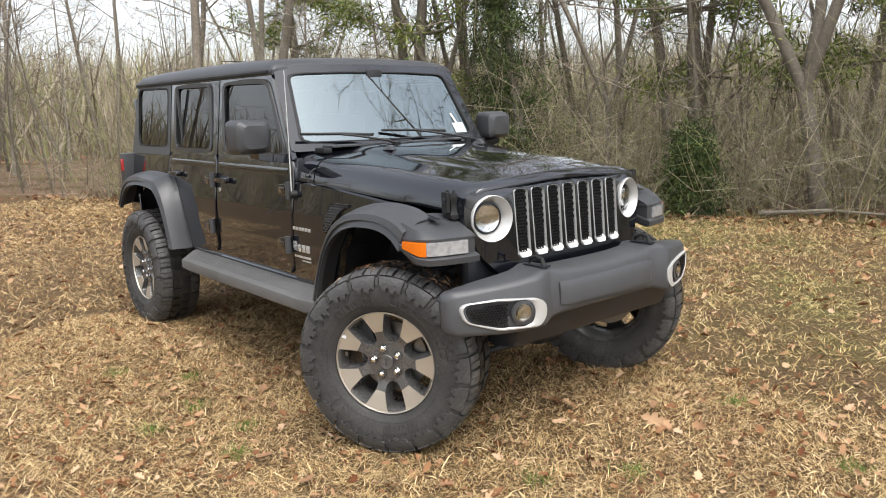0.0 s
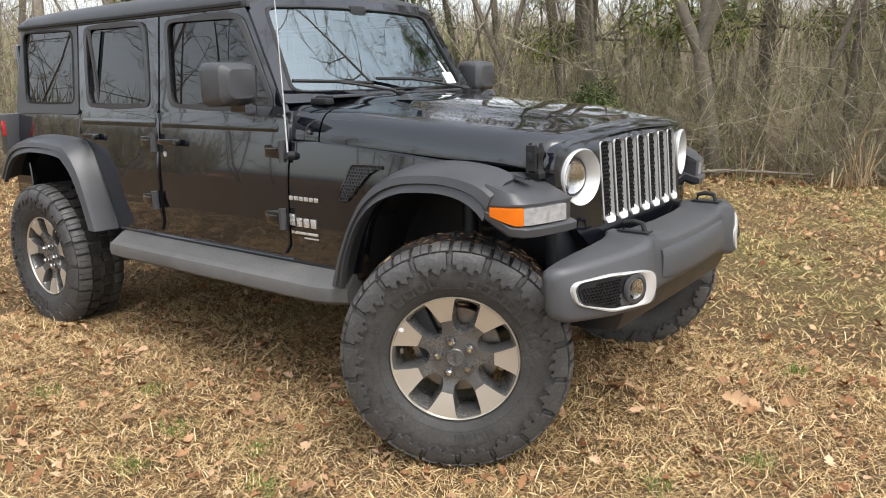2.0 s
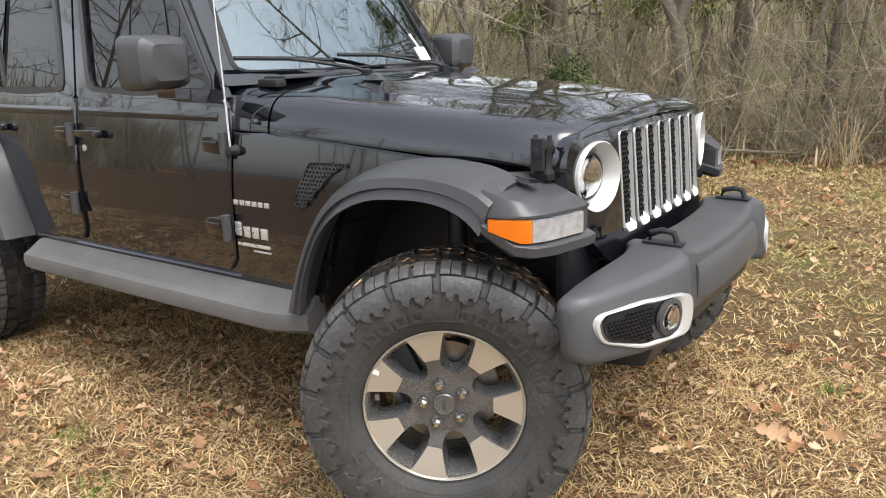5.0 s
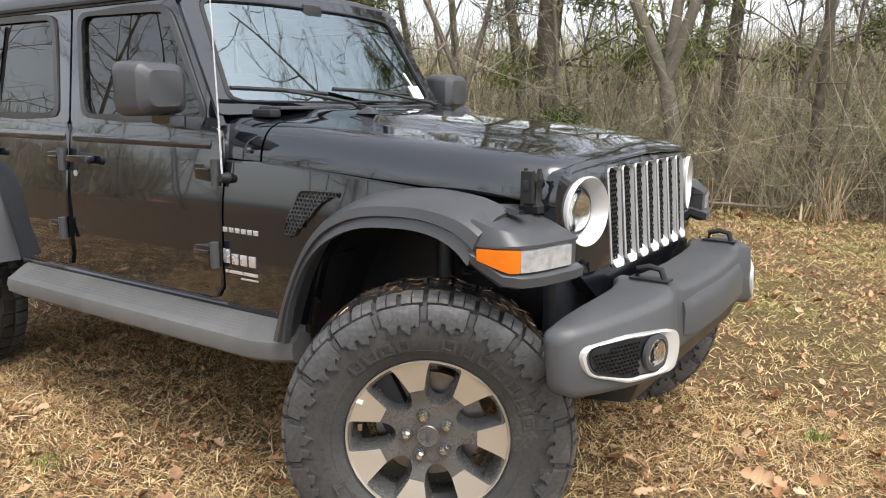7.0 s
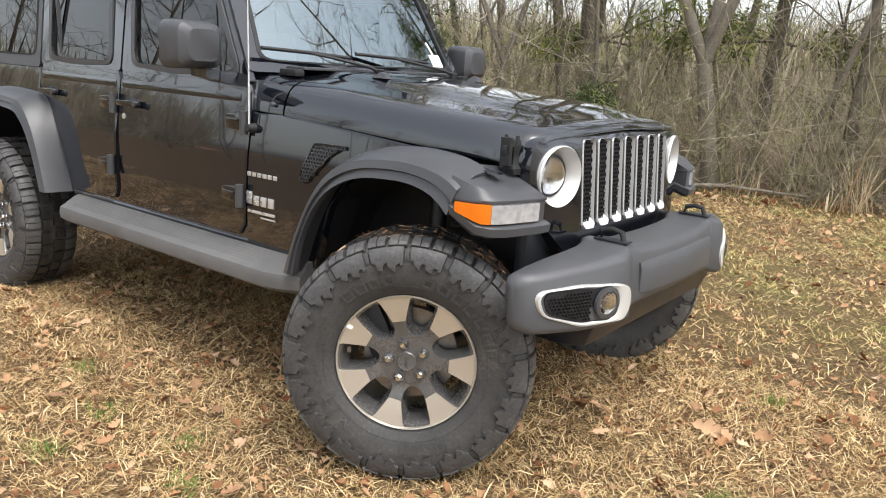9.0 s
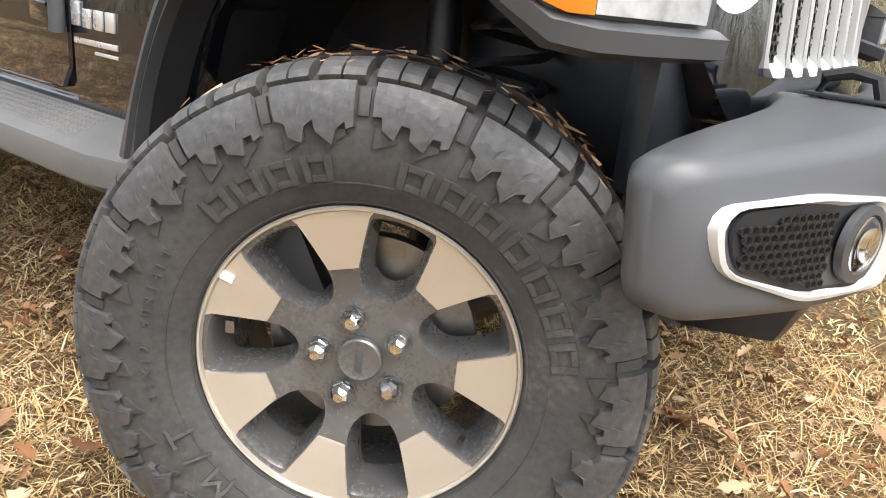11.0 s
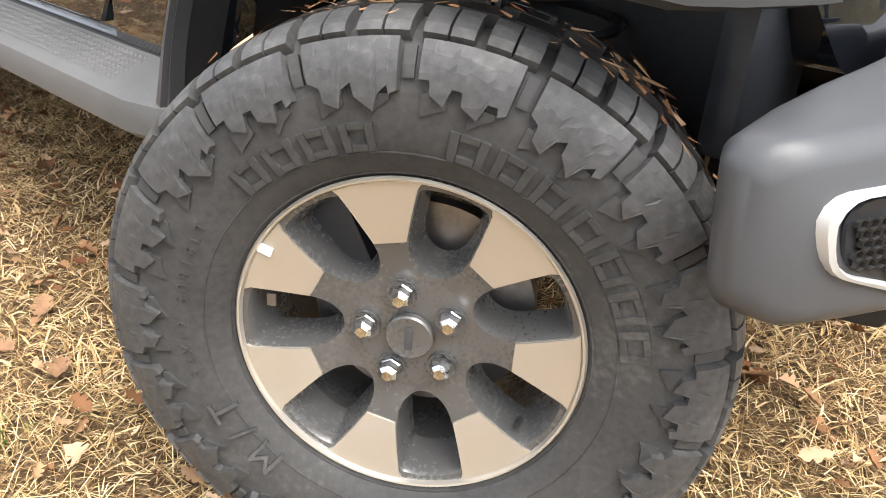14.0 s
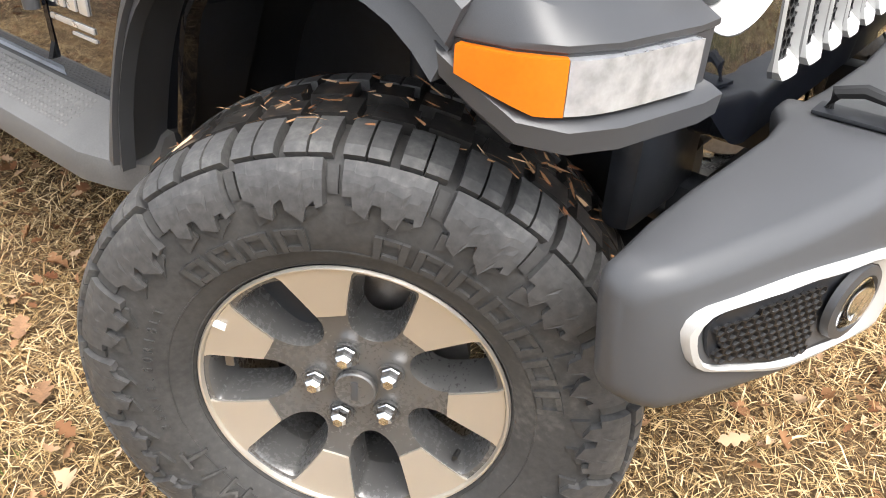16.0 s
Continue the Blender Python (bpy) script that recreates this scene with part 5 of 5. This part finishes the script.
def cabin():
    part("dashboard", prism([(-1.0, 1.28), (-1.30, 1.30), (-1.42, 1.22), (-1.42, 0.95), (-1.0, 0.95)], "y", -0.66, 0.66, 0.03), CABIN, car)
    part("headliner", box((2.1, 1.2, 0.02), (-2.35, 0, 1.79)), CABIN, car)
    for y in (-0.36, 0.36):
        seat = part("front_seat", box((0.50, 0.50, 0.16), (-1.95, y, 0.90), 0.05, segments=3), CABIN_GREY, car)
        part("seat_back", box((0.14, 0.48, 0.62), (-2.2, y, 1.22), 0.05, pose(0, 0, 0, 0, -12, 0), 3), CABIN_GREY, seat)
        part("headrest", box((0.1, 0.26, 0.18), (-2.27, y, 1.60), 0.04, segments=3), CABIN_GREY, seat)
    part("rear_seat", box((0.16, 1.2, 0.62), (-3.0, 0, 1.18), 0.05, segments=3), CABIN_GREY, car)
    wheel = [(-1.55 + 0.06 * math.sin(a), 0.36 + 0.18 * math.cos(a), 1.22 + 0.17 * math.sin(a)) for a in [2 * math.pi * k / 28 for k in range(29)]]
    part("steering_wheel", tube(wheel, 0.016, 8), CABIN, car)


# ---- wheels: axle along y, outer face towards -y, made at the hub ----
PROFILE = ((0.085, 0.232), (0.112, 0.238), (0.128, 0.252), (0.143, 0.283), (0.150, 0.32), (0.150, 0.35), (0.145, 0.378), (0.136, 0.398), (0.118, 0.411), (0.09, 0.417), (0.045, 0.419), (0.0, 0.42))


def tread(sv):
    """A place and outward normal on the tyre's section: sv runs from the bead 0 to the middle of the tread 1."""
    p = np.array(PROFILE)
    s = np.r_[0, np.cumsum(np.linalg.norm(np.diff(p, axis=0), axis=1))]
    t = np.array([sv - 0.01, sv, sv + 0.01]) * s[-1]
    q = np.stack([np.interp(t, s, p[:, 0]), np.interp(t, s, p[:, 1])], 1)
    d = q[2] - q[0]
    d /= np.linalg.norm(d)
    return q[1], np.array([d[1], -d[0]]) * (1 if d[1] * 1 > -9 else -1)


def tyre_block(V, T, cols, sign, height, inset=0.0015, bevel_in=0.10):
    """A moulded block: columns of (angle, from, to) along the section, raised over the carcass."""
    rows = 5
    base = len(V)
    n = len(cols)
    for ci, (a, s0, s1) in enumerate(cols):
        for k in range(rows + 1):
            sv = s0 + (s1 - s0) * k / rows
            (yo, r), nn = tread(sv)
            for h in (-0.004, height):
                aa = a
                if h > 0:
                    mid = cols[n // 2][0]
                    aa = a + (mid - a) * 0.05
                    hh = h
                else:
                    hh = h
                y, rr = yo + nn[0] * hh, r + nn[1] * hh
                V.append((rr * math.sin(aa), -sign * y, rr * math.cos(aa)))

    def at(c, k, top):
        return base + (c * (rows + 1) + k) * 2 + top

    for c in range(n - 1):
        for k in range(rows):
            q = (at(c, k, 1), at(c + 1, k, 1), at(c + 1, k + 1, 1), at(c, k + 1, 1))
            T += [(q[0], q[1], q[2]), (q[0], q[2], q[3])]
        for k, f in ((0, 1), (rows, -1)):
            q = (at(c, k, 0), at(c + 1, k, 0), at(c + 1, k, 1), at(c, k, 1))
            T += [(q[0], q[1], q[2]), (q[0], q[2], q[3])]
    for c in (0, n - 1):
        for k in range(rows):
            q = (at(c, k, 0), at(c, k + 1, 0), at(c, k + 1, 1), at(c, k, 1))
            T += [(q[0], q[1], q[2]), (q[0], q[2], q[3])]


def flat_letter(V, T, a0, a1, s0, s1, height):
    """A plain raised hollow block in the place of a moulded letter."""
    t, h = (a1 - a0) * 0.24, (s1 - s0) * 0.22
    for b0, b1, c0, c1 in ((a0, a0 + t, s0, s1), (a1 - t, a1, s0, s1), (a0 + t, a1 - t, s0, s0 + h), (a0 + t, a1 - t, s1 - h, s1)):
        tyre_block(V, T, [(b0 + (b1 - b0) * k / 3, c0, c1) for k in range(4)], 1, height)


def make_wheel():
    rad = math.radians
    PHASE = -12.5
    windows = []
    for k in range(7):
        c = 360 / 7 * (k + 0.5) + PHASE
        pts = [(0.2235, c - 12), (0.2265, c - 6), (0.227, c), (0.2265, c + 6), (0.2235, c + 12), (0.185, c + 14), (0.15, c + 16.2), (0.128, c + 16.6), (0.110, c + 14), (0.097, c + 7), (0.094, c), (0.097, c - 7), (0.110, c - 14), (0.128, c - 16.6), (0.15, c - 16.2), (0.185, c - 14)]
        poly = [(r * math.sin(rad(a)), r * math.cos(rad(a))) for r, a in pts]
        windows.append(soften(poly, 0.009))
    out = [(0.233 * math.sin(k * math.pi / 48), 0.233 * math.cos(k * math.pi / 48)) for k in range(96)]

    def face(u, v, d):
        r = math.hypot(u, v)
        dish = float(np.interp(r, (0, 0.05, 0.09, 0.14, 0.20, 0.233), (0.090, 0.090, 0.086, 0.099, 0.109, 0.113)))
        return (u, -(dish - d), v)

    bm = holed(out, windows, face, 0.0)
    for win in windows:
        mid = np.mean(win, 0)
        wall = []
        for shrink, d in ((0.0, 0.0), (0.035, 0.004), (0.075, 0.014), (0.20, 0.066)):
            wall.append([face(u + (mid[0] - u) * shrink, v + (mid[1] - v) * shrink, d) for u, v in win])
        loft(wall, caps=False, bm=bm)
    bmesh.ops.remove_doubles(bm, verts=bm.verts, dist=1e-5)
    lathe(((0.118, 0.241), (0.122, 0.238), (0.116, 0.233), (0.095, 0.226), (0.06, 0.220), (-0.09, 0.212), (-0.13, 0.235), (-0.135, 0.243), (-0.12, 0.238), (-0.08, 0.226), (0.06, 0.228), (0.1, 0.238), (0.118, 0.241)), 72, bm)
    wheel = part("wheel", bm, WHEEL_GREY, car, "grey seven-spoke alloy wheel with machined faces", recalc=True)
    lip = lathe(((0.115, 0.2325), (0.1225, 0.2345), (0.1235, 0.2375), (0.1195, 0.2405), (0.112, 0.240)), 96)
    part("rim_lip", lip, MACHINED, wheel, "machined rim lip")
    for k in range(7):
        c = 360 / 7 * k + PHASE
        pts = [(0.146, c - 8.6), (0.144, c), (0.146, c + 8.6), (0.185, c + 11.2), (0.2235, c + 13.2), (0.2325, c + 14.5), (0.2325, c + 7), (0.2325, c), (0.2325, c - 7), (0.2325, c - 14.5), (0.2235, c - 13.2), (0.185, c - 11.2)]
        poly = [(r * math.sin(rad(a)), r * math.cos(rad(a))) for r, a in pts]
        b2 = holed(poly, [], lambda u, v, d: (face(u, v, 0)[0], face(u, v, 0)[1] - 0.004 + d, face(u, v, 0)[2]), 0.006)
        part("spoke_face", b2, MACHINED, wheel, "machined spoke face")
    for k in range(5):
        a = rad(72 * k - 13)
        x, z = 0.0635 * math.sin(a), 0.0635 * math.cos(a)
        nut = lathe(((0.085, 0.0), (0.085, 0.0165), (0.092, 0.016), (0.094, 0.0142), (0.108, 0.0138), (0.114, 0.0085), (0.113, 0.0)), 6)
        nut.transform(Matrix.Translation((x, 0, z)))
        part("lug_nut", nut, CHROME, wheel, "chrome lug nut", angle=25)
        seat = lathe(((0.088, 0.0215), (0.0935, 0.0215), (0.0895, 0.017), (0.0865, 0.017)), 20)
        seat.transform(Matrix.Translation((x, 0, z)))
        part("nut_seat", seat, WHEEL_GREY, wheel)
    cap = part("centre_cap", lathe(((0.090, 0.034), (0.098, 0.0335), (0.1005, 0.031), (0.0995, 0.028), (0.1, 0.0)), 40), WHEEL_GREY, wheel, "grey centre cap")
    part("cap_mark", box((0.011, 0.002, 0.036), (0, -0.1008, 0), 0.001), PLASTIC, wheel)
    # tyre: carcass, lugs and blocks
    prof = list(PROFILE) + [(-y, r) for y, r in PROFILE[-2::-1]]
    tyre = part("tyre", lathe(prof, 96), TYRE, wheel, "dusty black mud-terrain tyre", angle=50)
    pitch = 360 / 18
    kinds = []
    for sign in (1, -1):
        for odd in (0, 1):
            g = 0.0 if odd else 0.022
            # hooked side lugs, alternately long and short, their inner edges stepped
            steps = ((0.3, 0.49), (2.3, 0.47 + g), (2.6, 0.425 + g), (5.4, 0.40 + g), (6.6, 0.455 + g), (8.5, 0.475), (8.9, 0.435), (12.4, 0.385 + g), (13.6, 0.44 + g), (15.5, 0.465), (15.8, 0.44), (17.4, 0.45))
            kinds.append(("side_lug", odd, sign, [(q, s0, 0.600) for q, s0 in steps], 0.0115))
        kinds.append(("side_bar", None, sign, [(q, 0.49, 0.590) for q in (17.7, 18.7, 19.8)], 0.005))
        # low steps inside the hooks
        kinds.append(("lug_step", None, sign, [(q, 0.372 + 0.012 * i, 0.45) for i, q in enumerate((1.2, 2.6, 4.6, 6.2))], 0.0045))
        kinds.append(("lug_step", None, sign, [(q, 0.36 + 0.02 * i, 0.44) for i, q in enumerate((10.6, 12.0, 13.4, 15.4))], 0.0045))
        for q0, q1 in ((0.3, 4.2), (4.45, 8.3), (10.0, 14.1), (14.35, 18.5)):
            kinds.append(("shoulder_block", None, sign, [(q0 + (q1 - q0) * k / 2, 0.612, 0.80) for k in range(3)], 0.0165))
        for q0, q1, s0, s1 in ((0.5, 8.4, 0.825, 0.955), (10.3, 18.2, 0.835, 0.985)):
            kinds.append(("tread_block", None, sign, [(q0 + (q1 - q0) * k / 3 + (2.0 if sign > 0 else -1.0), s0, s1) for k in range(4)], 0.0165))
    for name, odd, sign, cols, h in kinds:
        V, T = [], []
        tyre_block(V, T, [(rad(q), a, b) for q, a, b in cols], sign, h)
        me = bpy.data.meshes.new(name)
        me.from_pydata(V, [], T)
        me.materials.append(TYRE_WET if name == "tread_block" else TYRE_LUG if name in ("side_lug", "shoulder_block") else TYRE)
        for p in range(18):
            if odd is None or p % 2 == odd:
                ob = new(name, me)
                ob.parent = wheel
                ob.matrix_basis = pose(0, 0, 0, 0, pitch * p, 0)
    # moulded words stand as plain bars
    for a, widths, s0, s1 in ((-45, (9,) * 4, 0.24, 0.345), (8, (10,) * 7, 0.24, 0.345), (150, (8,) * 4, 0.25, 0.37)):
        for w in widths:
            V, T = [], []
            flat_letter(V, T, rad(a), rad(a + w - 1.4), s0, s1, 0.005)
            raw("raised_bar", V, T, TYRE, wheel)
            a += w + 0.6
    for sv in (0.12, 0.225):
        (yo, r), nn = tread(sv)
        part("sidewall_ring", lathe(((yo - 0.002, r - 0.0015), (yo + 0.0015, r - 0.001), (yo + 0.0015, r + 0.001), (yo - 0.002, r + 0.0015)), 96), TYRE, wheel)
    # the size, moulded round the sidewall
    me = bmesh.new()
    marks = [(ch, -106 + 3.7 * k, 0.021, 0.30, 0.0012) for k, ch in enumerate("35X12.50R18LT")]
    marks += [(ch, q, 0.058, 0.21, 0.003) for ch, q in zip("M/T", (-138, -128, -119))]
    for ch, turn, size, sv, thick in marks:
        cu = bpy.data.curves.new("letter", "FONT")
        cu.body, cu.size, cu.extrude, cu.align_x = ch, size, thick, "CENTER"
        tmp = bpy.data.objects.new("letter", cu)
        own = bmesh.new()
        own.from_mesh(tmp.to_mesh())
        tmp.to_mesh_clear()
        (yo, r), nn = tread(sv)
        lay = Matrix.Rotation(math.atan2(-nn[1], nn[0]), 4, "X")
        own.transform(Matrix.Rotation(rad(turn), 4, "Y") @ Matrix.Translation((0, -yo - 0.0005, r - 0.004)) @ lay @ Matrix.Rotation(rad(90), 4, "X"))
        merge(me, own)
        bpy.data.objects.remove(tmp)
        bpy.data.curves.remove(cu)
    part("size_lettering", me, TYRE, wheel)
    part("brake_disc", lathe(((0.005, 0.06), (0.005, 0.165), (-0.02, 0.165), (-0.02, 0.06)), 48), STEEL, wheel)
    part("disc_hat", lathe(((0.05, 0.0), (0.05, 0.075), (0.045, 0.085), (0.0, 0.088)), 40), STEEL, wheel, "bare steel brake hub")
    cal = part("brake_caliper", box((0.10, 0.09, 0.20), (-0.125, 0.0, 0.085), 0.02, pose(0, 0, 0, 0, -25, 0)), DARK, wheel)
    part("valve", tube([(0.165, -0.088, -0.11), (0.161, -0.107, -0.107)], 0.0045, 8), RUBBER, wheel)
    part("balance_weight", box((0.014, 0.004, 0.02), (-0.2, -0.09, 0.02), 0.002), STEEL, wheel)
    part("label_tape", box((0.022, 0.0012, 0.014), (-0.196, -0.1185, 0.112), 0.0, pose(0, 0, 0, 0, 20, 0)), PAPER, wheel, "scrap of pale tape")
    return wheel


for s in (-1, 1):
    car_side(s)
    mirror(s)
    front_flare(s)
    rear_flare(s)
    side_step(s)
bonnet()
front_end()
bumper()
underside()
roof()
windshield()
cabin()

# badges, vent and aerial on the right flank
word = part("badge_word", box((0.024, 0.004, 0.018), (-0.91, -side(0.93) - 0.002, 0.925), 0.003), BADGE, car, "plain silver badge blocks")
for k in range(1, 6):
    part("badge_block", box((0.024, 0.004, 0.018), (-0.91 + 0.032 * k, -side(0.93) - 0.002, 0.925), 0.003), BADGE, word)
badge = part("badge_mark", box((0.034, 0.006, 0.052), (-0.905, -side(0.83) - 0.002, 0.828), 0.006), BADGE, car, "plain silver badge blocks")
for dx in (0.045, 0.09, 0.135):
    part("badge_block", box((0.034, 0.006, 0.04 + 0.001 * dx), (-0.905 + dx, -side(0.82) - 0.002, 0.82), 0.006), BADGE, badge)
part("badge_word", box((0.17, 0.004, 0.012), (-0.83, -side(0.77) - 0.002, 0.772), 0.003), BADGE, car, "plain silver badge bar")
part("badge_word", box((0.09, 0.004, 0.007), (-0.79, -side(0.75) - 0.002, 0.752), 0.002), BADGE, car, "plain silver badge bar")
for s in (-1, 1):
    vent_line = soften([(-0.60, 0.955), (-0.53, 1.085), (-0.37, 1.092), (-0.45, 1.05), (-0.57, 0.93)], 0.01)
    vent = part("fender_vent", sheet(vent_line, on_side(s, 0.004), 0.01), DARK, car)
    part("vent_mesh", honeycomb(vent_line, 0.016, on_side(s, 0.012), 0.008), PLASTIC, vent)
    part("vent_rim", ring_strip(vent_line, s, 0.012, 0.006, 0.014), PAINT, vent)
aerial = part("aerial", tube([(-0.905, -0.775, 1.112), (-0.92, -0.765, 1.35), (-0.95, -0.75, 1.77)], 0.0042, 6, taper=0.5), SILVER, car, "thin pale whip aerial")
part("aerial_base", tube([(-0.905, -0.74, 1.108), (-0.905, -0.785, 1.112)], 0.024, 14, taper=0.6), RUBBER, aerial)

front_right = make_wheel()
c, sn = math.cos(radians(STEER)), math.sin(radians(STEER))
# the steered wheel's face points forward and out
front_right.matrix_basis = pose(0.015, -0.797, 0.422, 0, 0, STEER)
copy_thing(front_right, pose(0.0, 0.795, FRONT_HUB[1], 0, 0, 180 + STEER - 4))
copy_thing(front_right, pose(REAR_HUB[0], -HUB_Y, REAR_HUB[1], 0, 33, 0))
copy_thing(front_right, pose(REAR_HUB[0], HUB_Y, REAR_HUB[1], 0, -80, 180))

# dry grass caught on the steered tyre
rng = np.random.default_rng(91)
n = 170
a = np.radians(np.where(rng.random(n) < 0.5, rng.normal(38, 9, n), rng.normal(-12, 16, n)))
across = rng.uniform(-0.08, 0.10, n)
r = 0.436 + rng.uniform(-0.006, 0.008, n)
base = np.stack([r * np.sin(a), -across, r * np.cos(a)], 1)
way = np.stack([np.cos(a), rng.normal(0, 0.8, n), -np.sin(a)], 1) * rng.choice([-1, 1], n)[:, None] + rng.normal(0, 0.25, (n, 3))
way /= np.linalg.norm(way, axis=1)[:, None]
V, T = ribbons(base, way, rng.uniform(0.012, 0.04, n), rng.uniform(0.002, 0.005, n), rng.normal(0, 1, (n, 3)) * 0.6, np.zeros(n))
caught = tagged(quick_mesh("caught_grass", V, T, LEAF), "dry grass and mud caught in the tyre tread", "grass", kind="stuff")
caught.matrix_basis = front_right.matrix_basis.copy()


# ---- grass and leaves on the field ----
def off_wood(x, y):
    p = np.array(EDGE, float)
    return y < np.interp(x, p[:, 0], p[:, 1]) + 0.3


def along_wood(x, y):
    p = np.array(EDGE, float)
    e = np.interp(x, p[:, 0], p[:, 1])
    return (y > e - 0.5) & (y < e + 1.6)


grass("dry_grass", -3.4, 2.4, -2.7, 1.0, 220000, 0.044, 0.4, STRAW, "matted straw-coloured dead grass", 71, width=0.0018)
grass("dry_grass", -8, 5, -3.6, 7.9, 230000, 0.046, 0.5, STRAW, "straw-coloured dead grass farther out", 72, off_wood, 0.0042)
grass("dry_grass", -14, -8, -4.5, 4, 40000, 0.07, 0.5, STRAW, "straw-coloured dead grass towards the clay bank", 73, off_wood, 0.006)
leaves("fallen_leaves", -3.4, 2.4, -2.7, 1.2, 2300, 0.036, 81, "curled brown fallen oak leaves in the grass")
leaves("fallen_leaves", -13, 4, -3, 8.5, 9000, 0.048, 82, "scattered brown fallen leaves farther out", off_wood)
leaves("leaf_litter", -15, 4, 0, 11, 8000, 0.08, 83, "drift of red-brown leaf litter along the wood", along_wood)
# fresh green tufts and single large leaves near the wheels
TUFTS = ((-0.66, -1.25), (-0.42, -1.42), (-0.95, -1.62), (-1.5, -1.2), (-1.1, -1.33), (0.75, -0.62), (1.0, -0.3), (1.3, -1.0), (-1.9, -1.5), (0.25, -1.55), (1.6, 0.4), (0.9, 0.7))
for k, (x, y) in enumerate(TUFTS):
    rg = np.random.default_rng(100 + k)
    n = 130
    p = np.stack([x + rg.normal(0, 0.035, n), y + rg.normal(0, 0.035, n), np.zeros(n)], 1)
    p[:, 2] = land(p[:, 0], p[:, 1])
    way = np.stack([rg.normal(0, 0.5, n), rg.normal(0, 0.5, n), np.ones(n)], 1)
    V, T = ribbons(p, way / np.linalg.norm(way, axis=1)[:, None], rg.uniform(0.03, 0.065, n), np.full(n, 0.0028), rg.normal(0, 1, (n, 3)) * [0.7, 0.7, 0], rg.uniform(0, 0.2, n))
    tagged(quick_mesh("green_tuft", V, T, GREEN_GRASS), "small fresh green grass tuft", "grass", "green tufts", "stuff")
LV, LT = leaf_arrays()
for k, (x, y, size, turn) in enumerate(((-1.3, -1.42, 0.10, 20), (0.68, 0.3, 0.09, 120), (0.88, -0.38, 0.08, 200), (-0.25, -1.36, 0.09, 70), (0.1, -1.34, 0.11, 300), (-0.9, -1.1, 0.08, 10),
                                        (-1.0, -0.98, 0.1, 150), (0.55, -0.95, 0.075, 40), (0.62, -0.62, 0.09, 220), (-0.75, -1.05, 0.1, 330), (1.2, -0.6, 0.08, 80), (-1.7, -1.6, 0.1, 250))):
    v = (LV - [0.5, 0, 0]) * size * [1, 0.9, 1]
    v[:, 2] += 0.25 * v[:, 0] ** 2 / size + (0.3 if k % 2 else -0.2) * np.abs(v[:, 1])
    ob = quick_mesh("fallen_leaf", v, LT, LEAF_BROWN, smooth=True)
    ob.matrix_basis = pose(x, y, float(land(np.array(x), np.array(y))) + 0.035, 8 * (k % 3), -6, turn)
    tagged(ob, "large curled brown oak leaf on the grass", "leaf", "large fallen leaves")
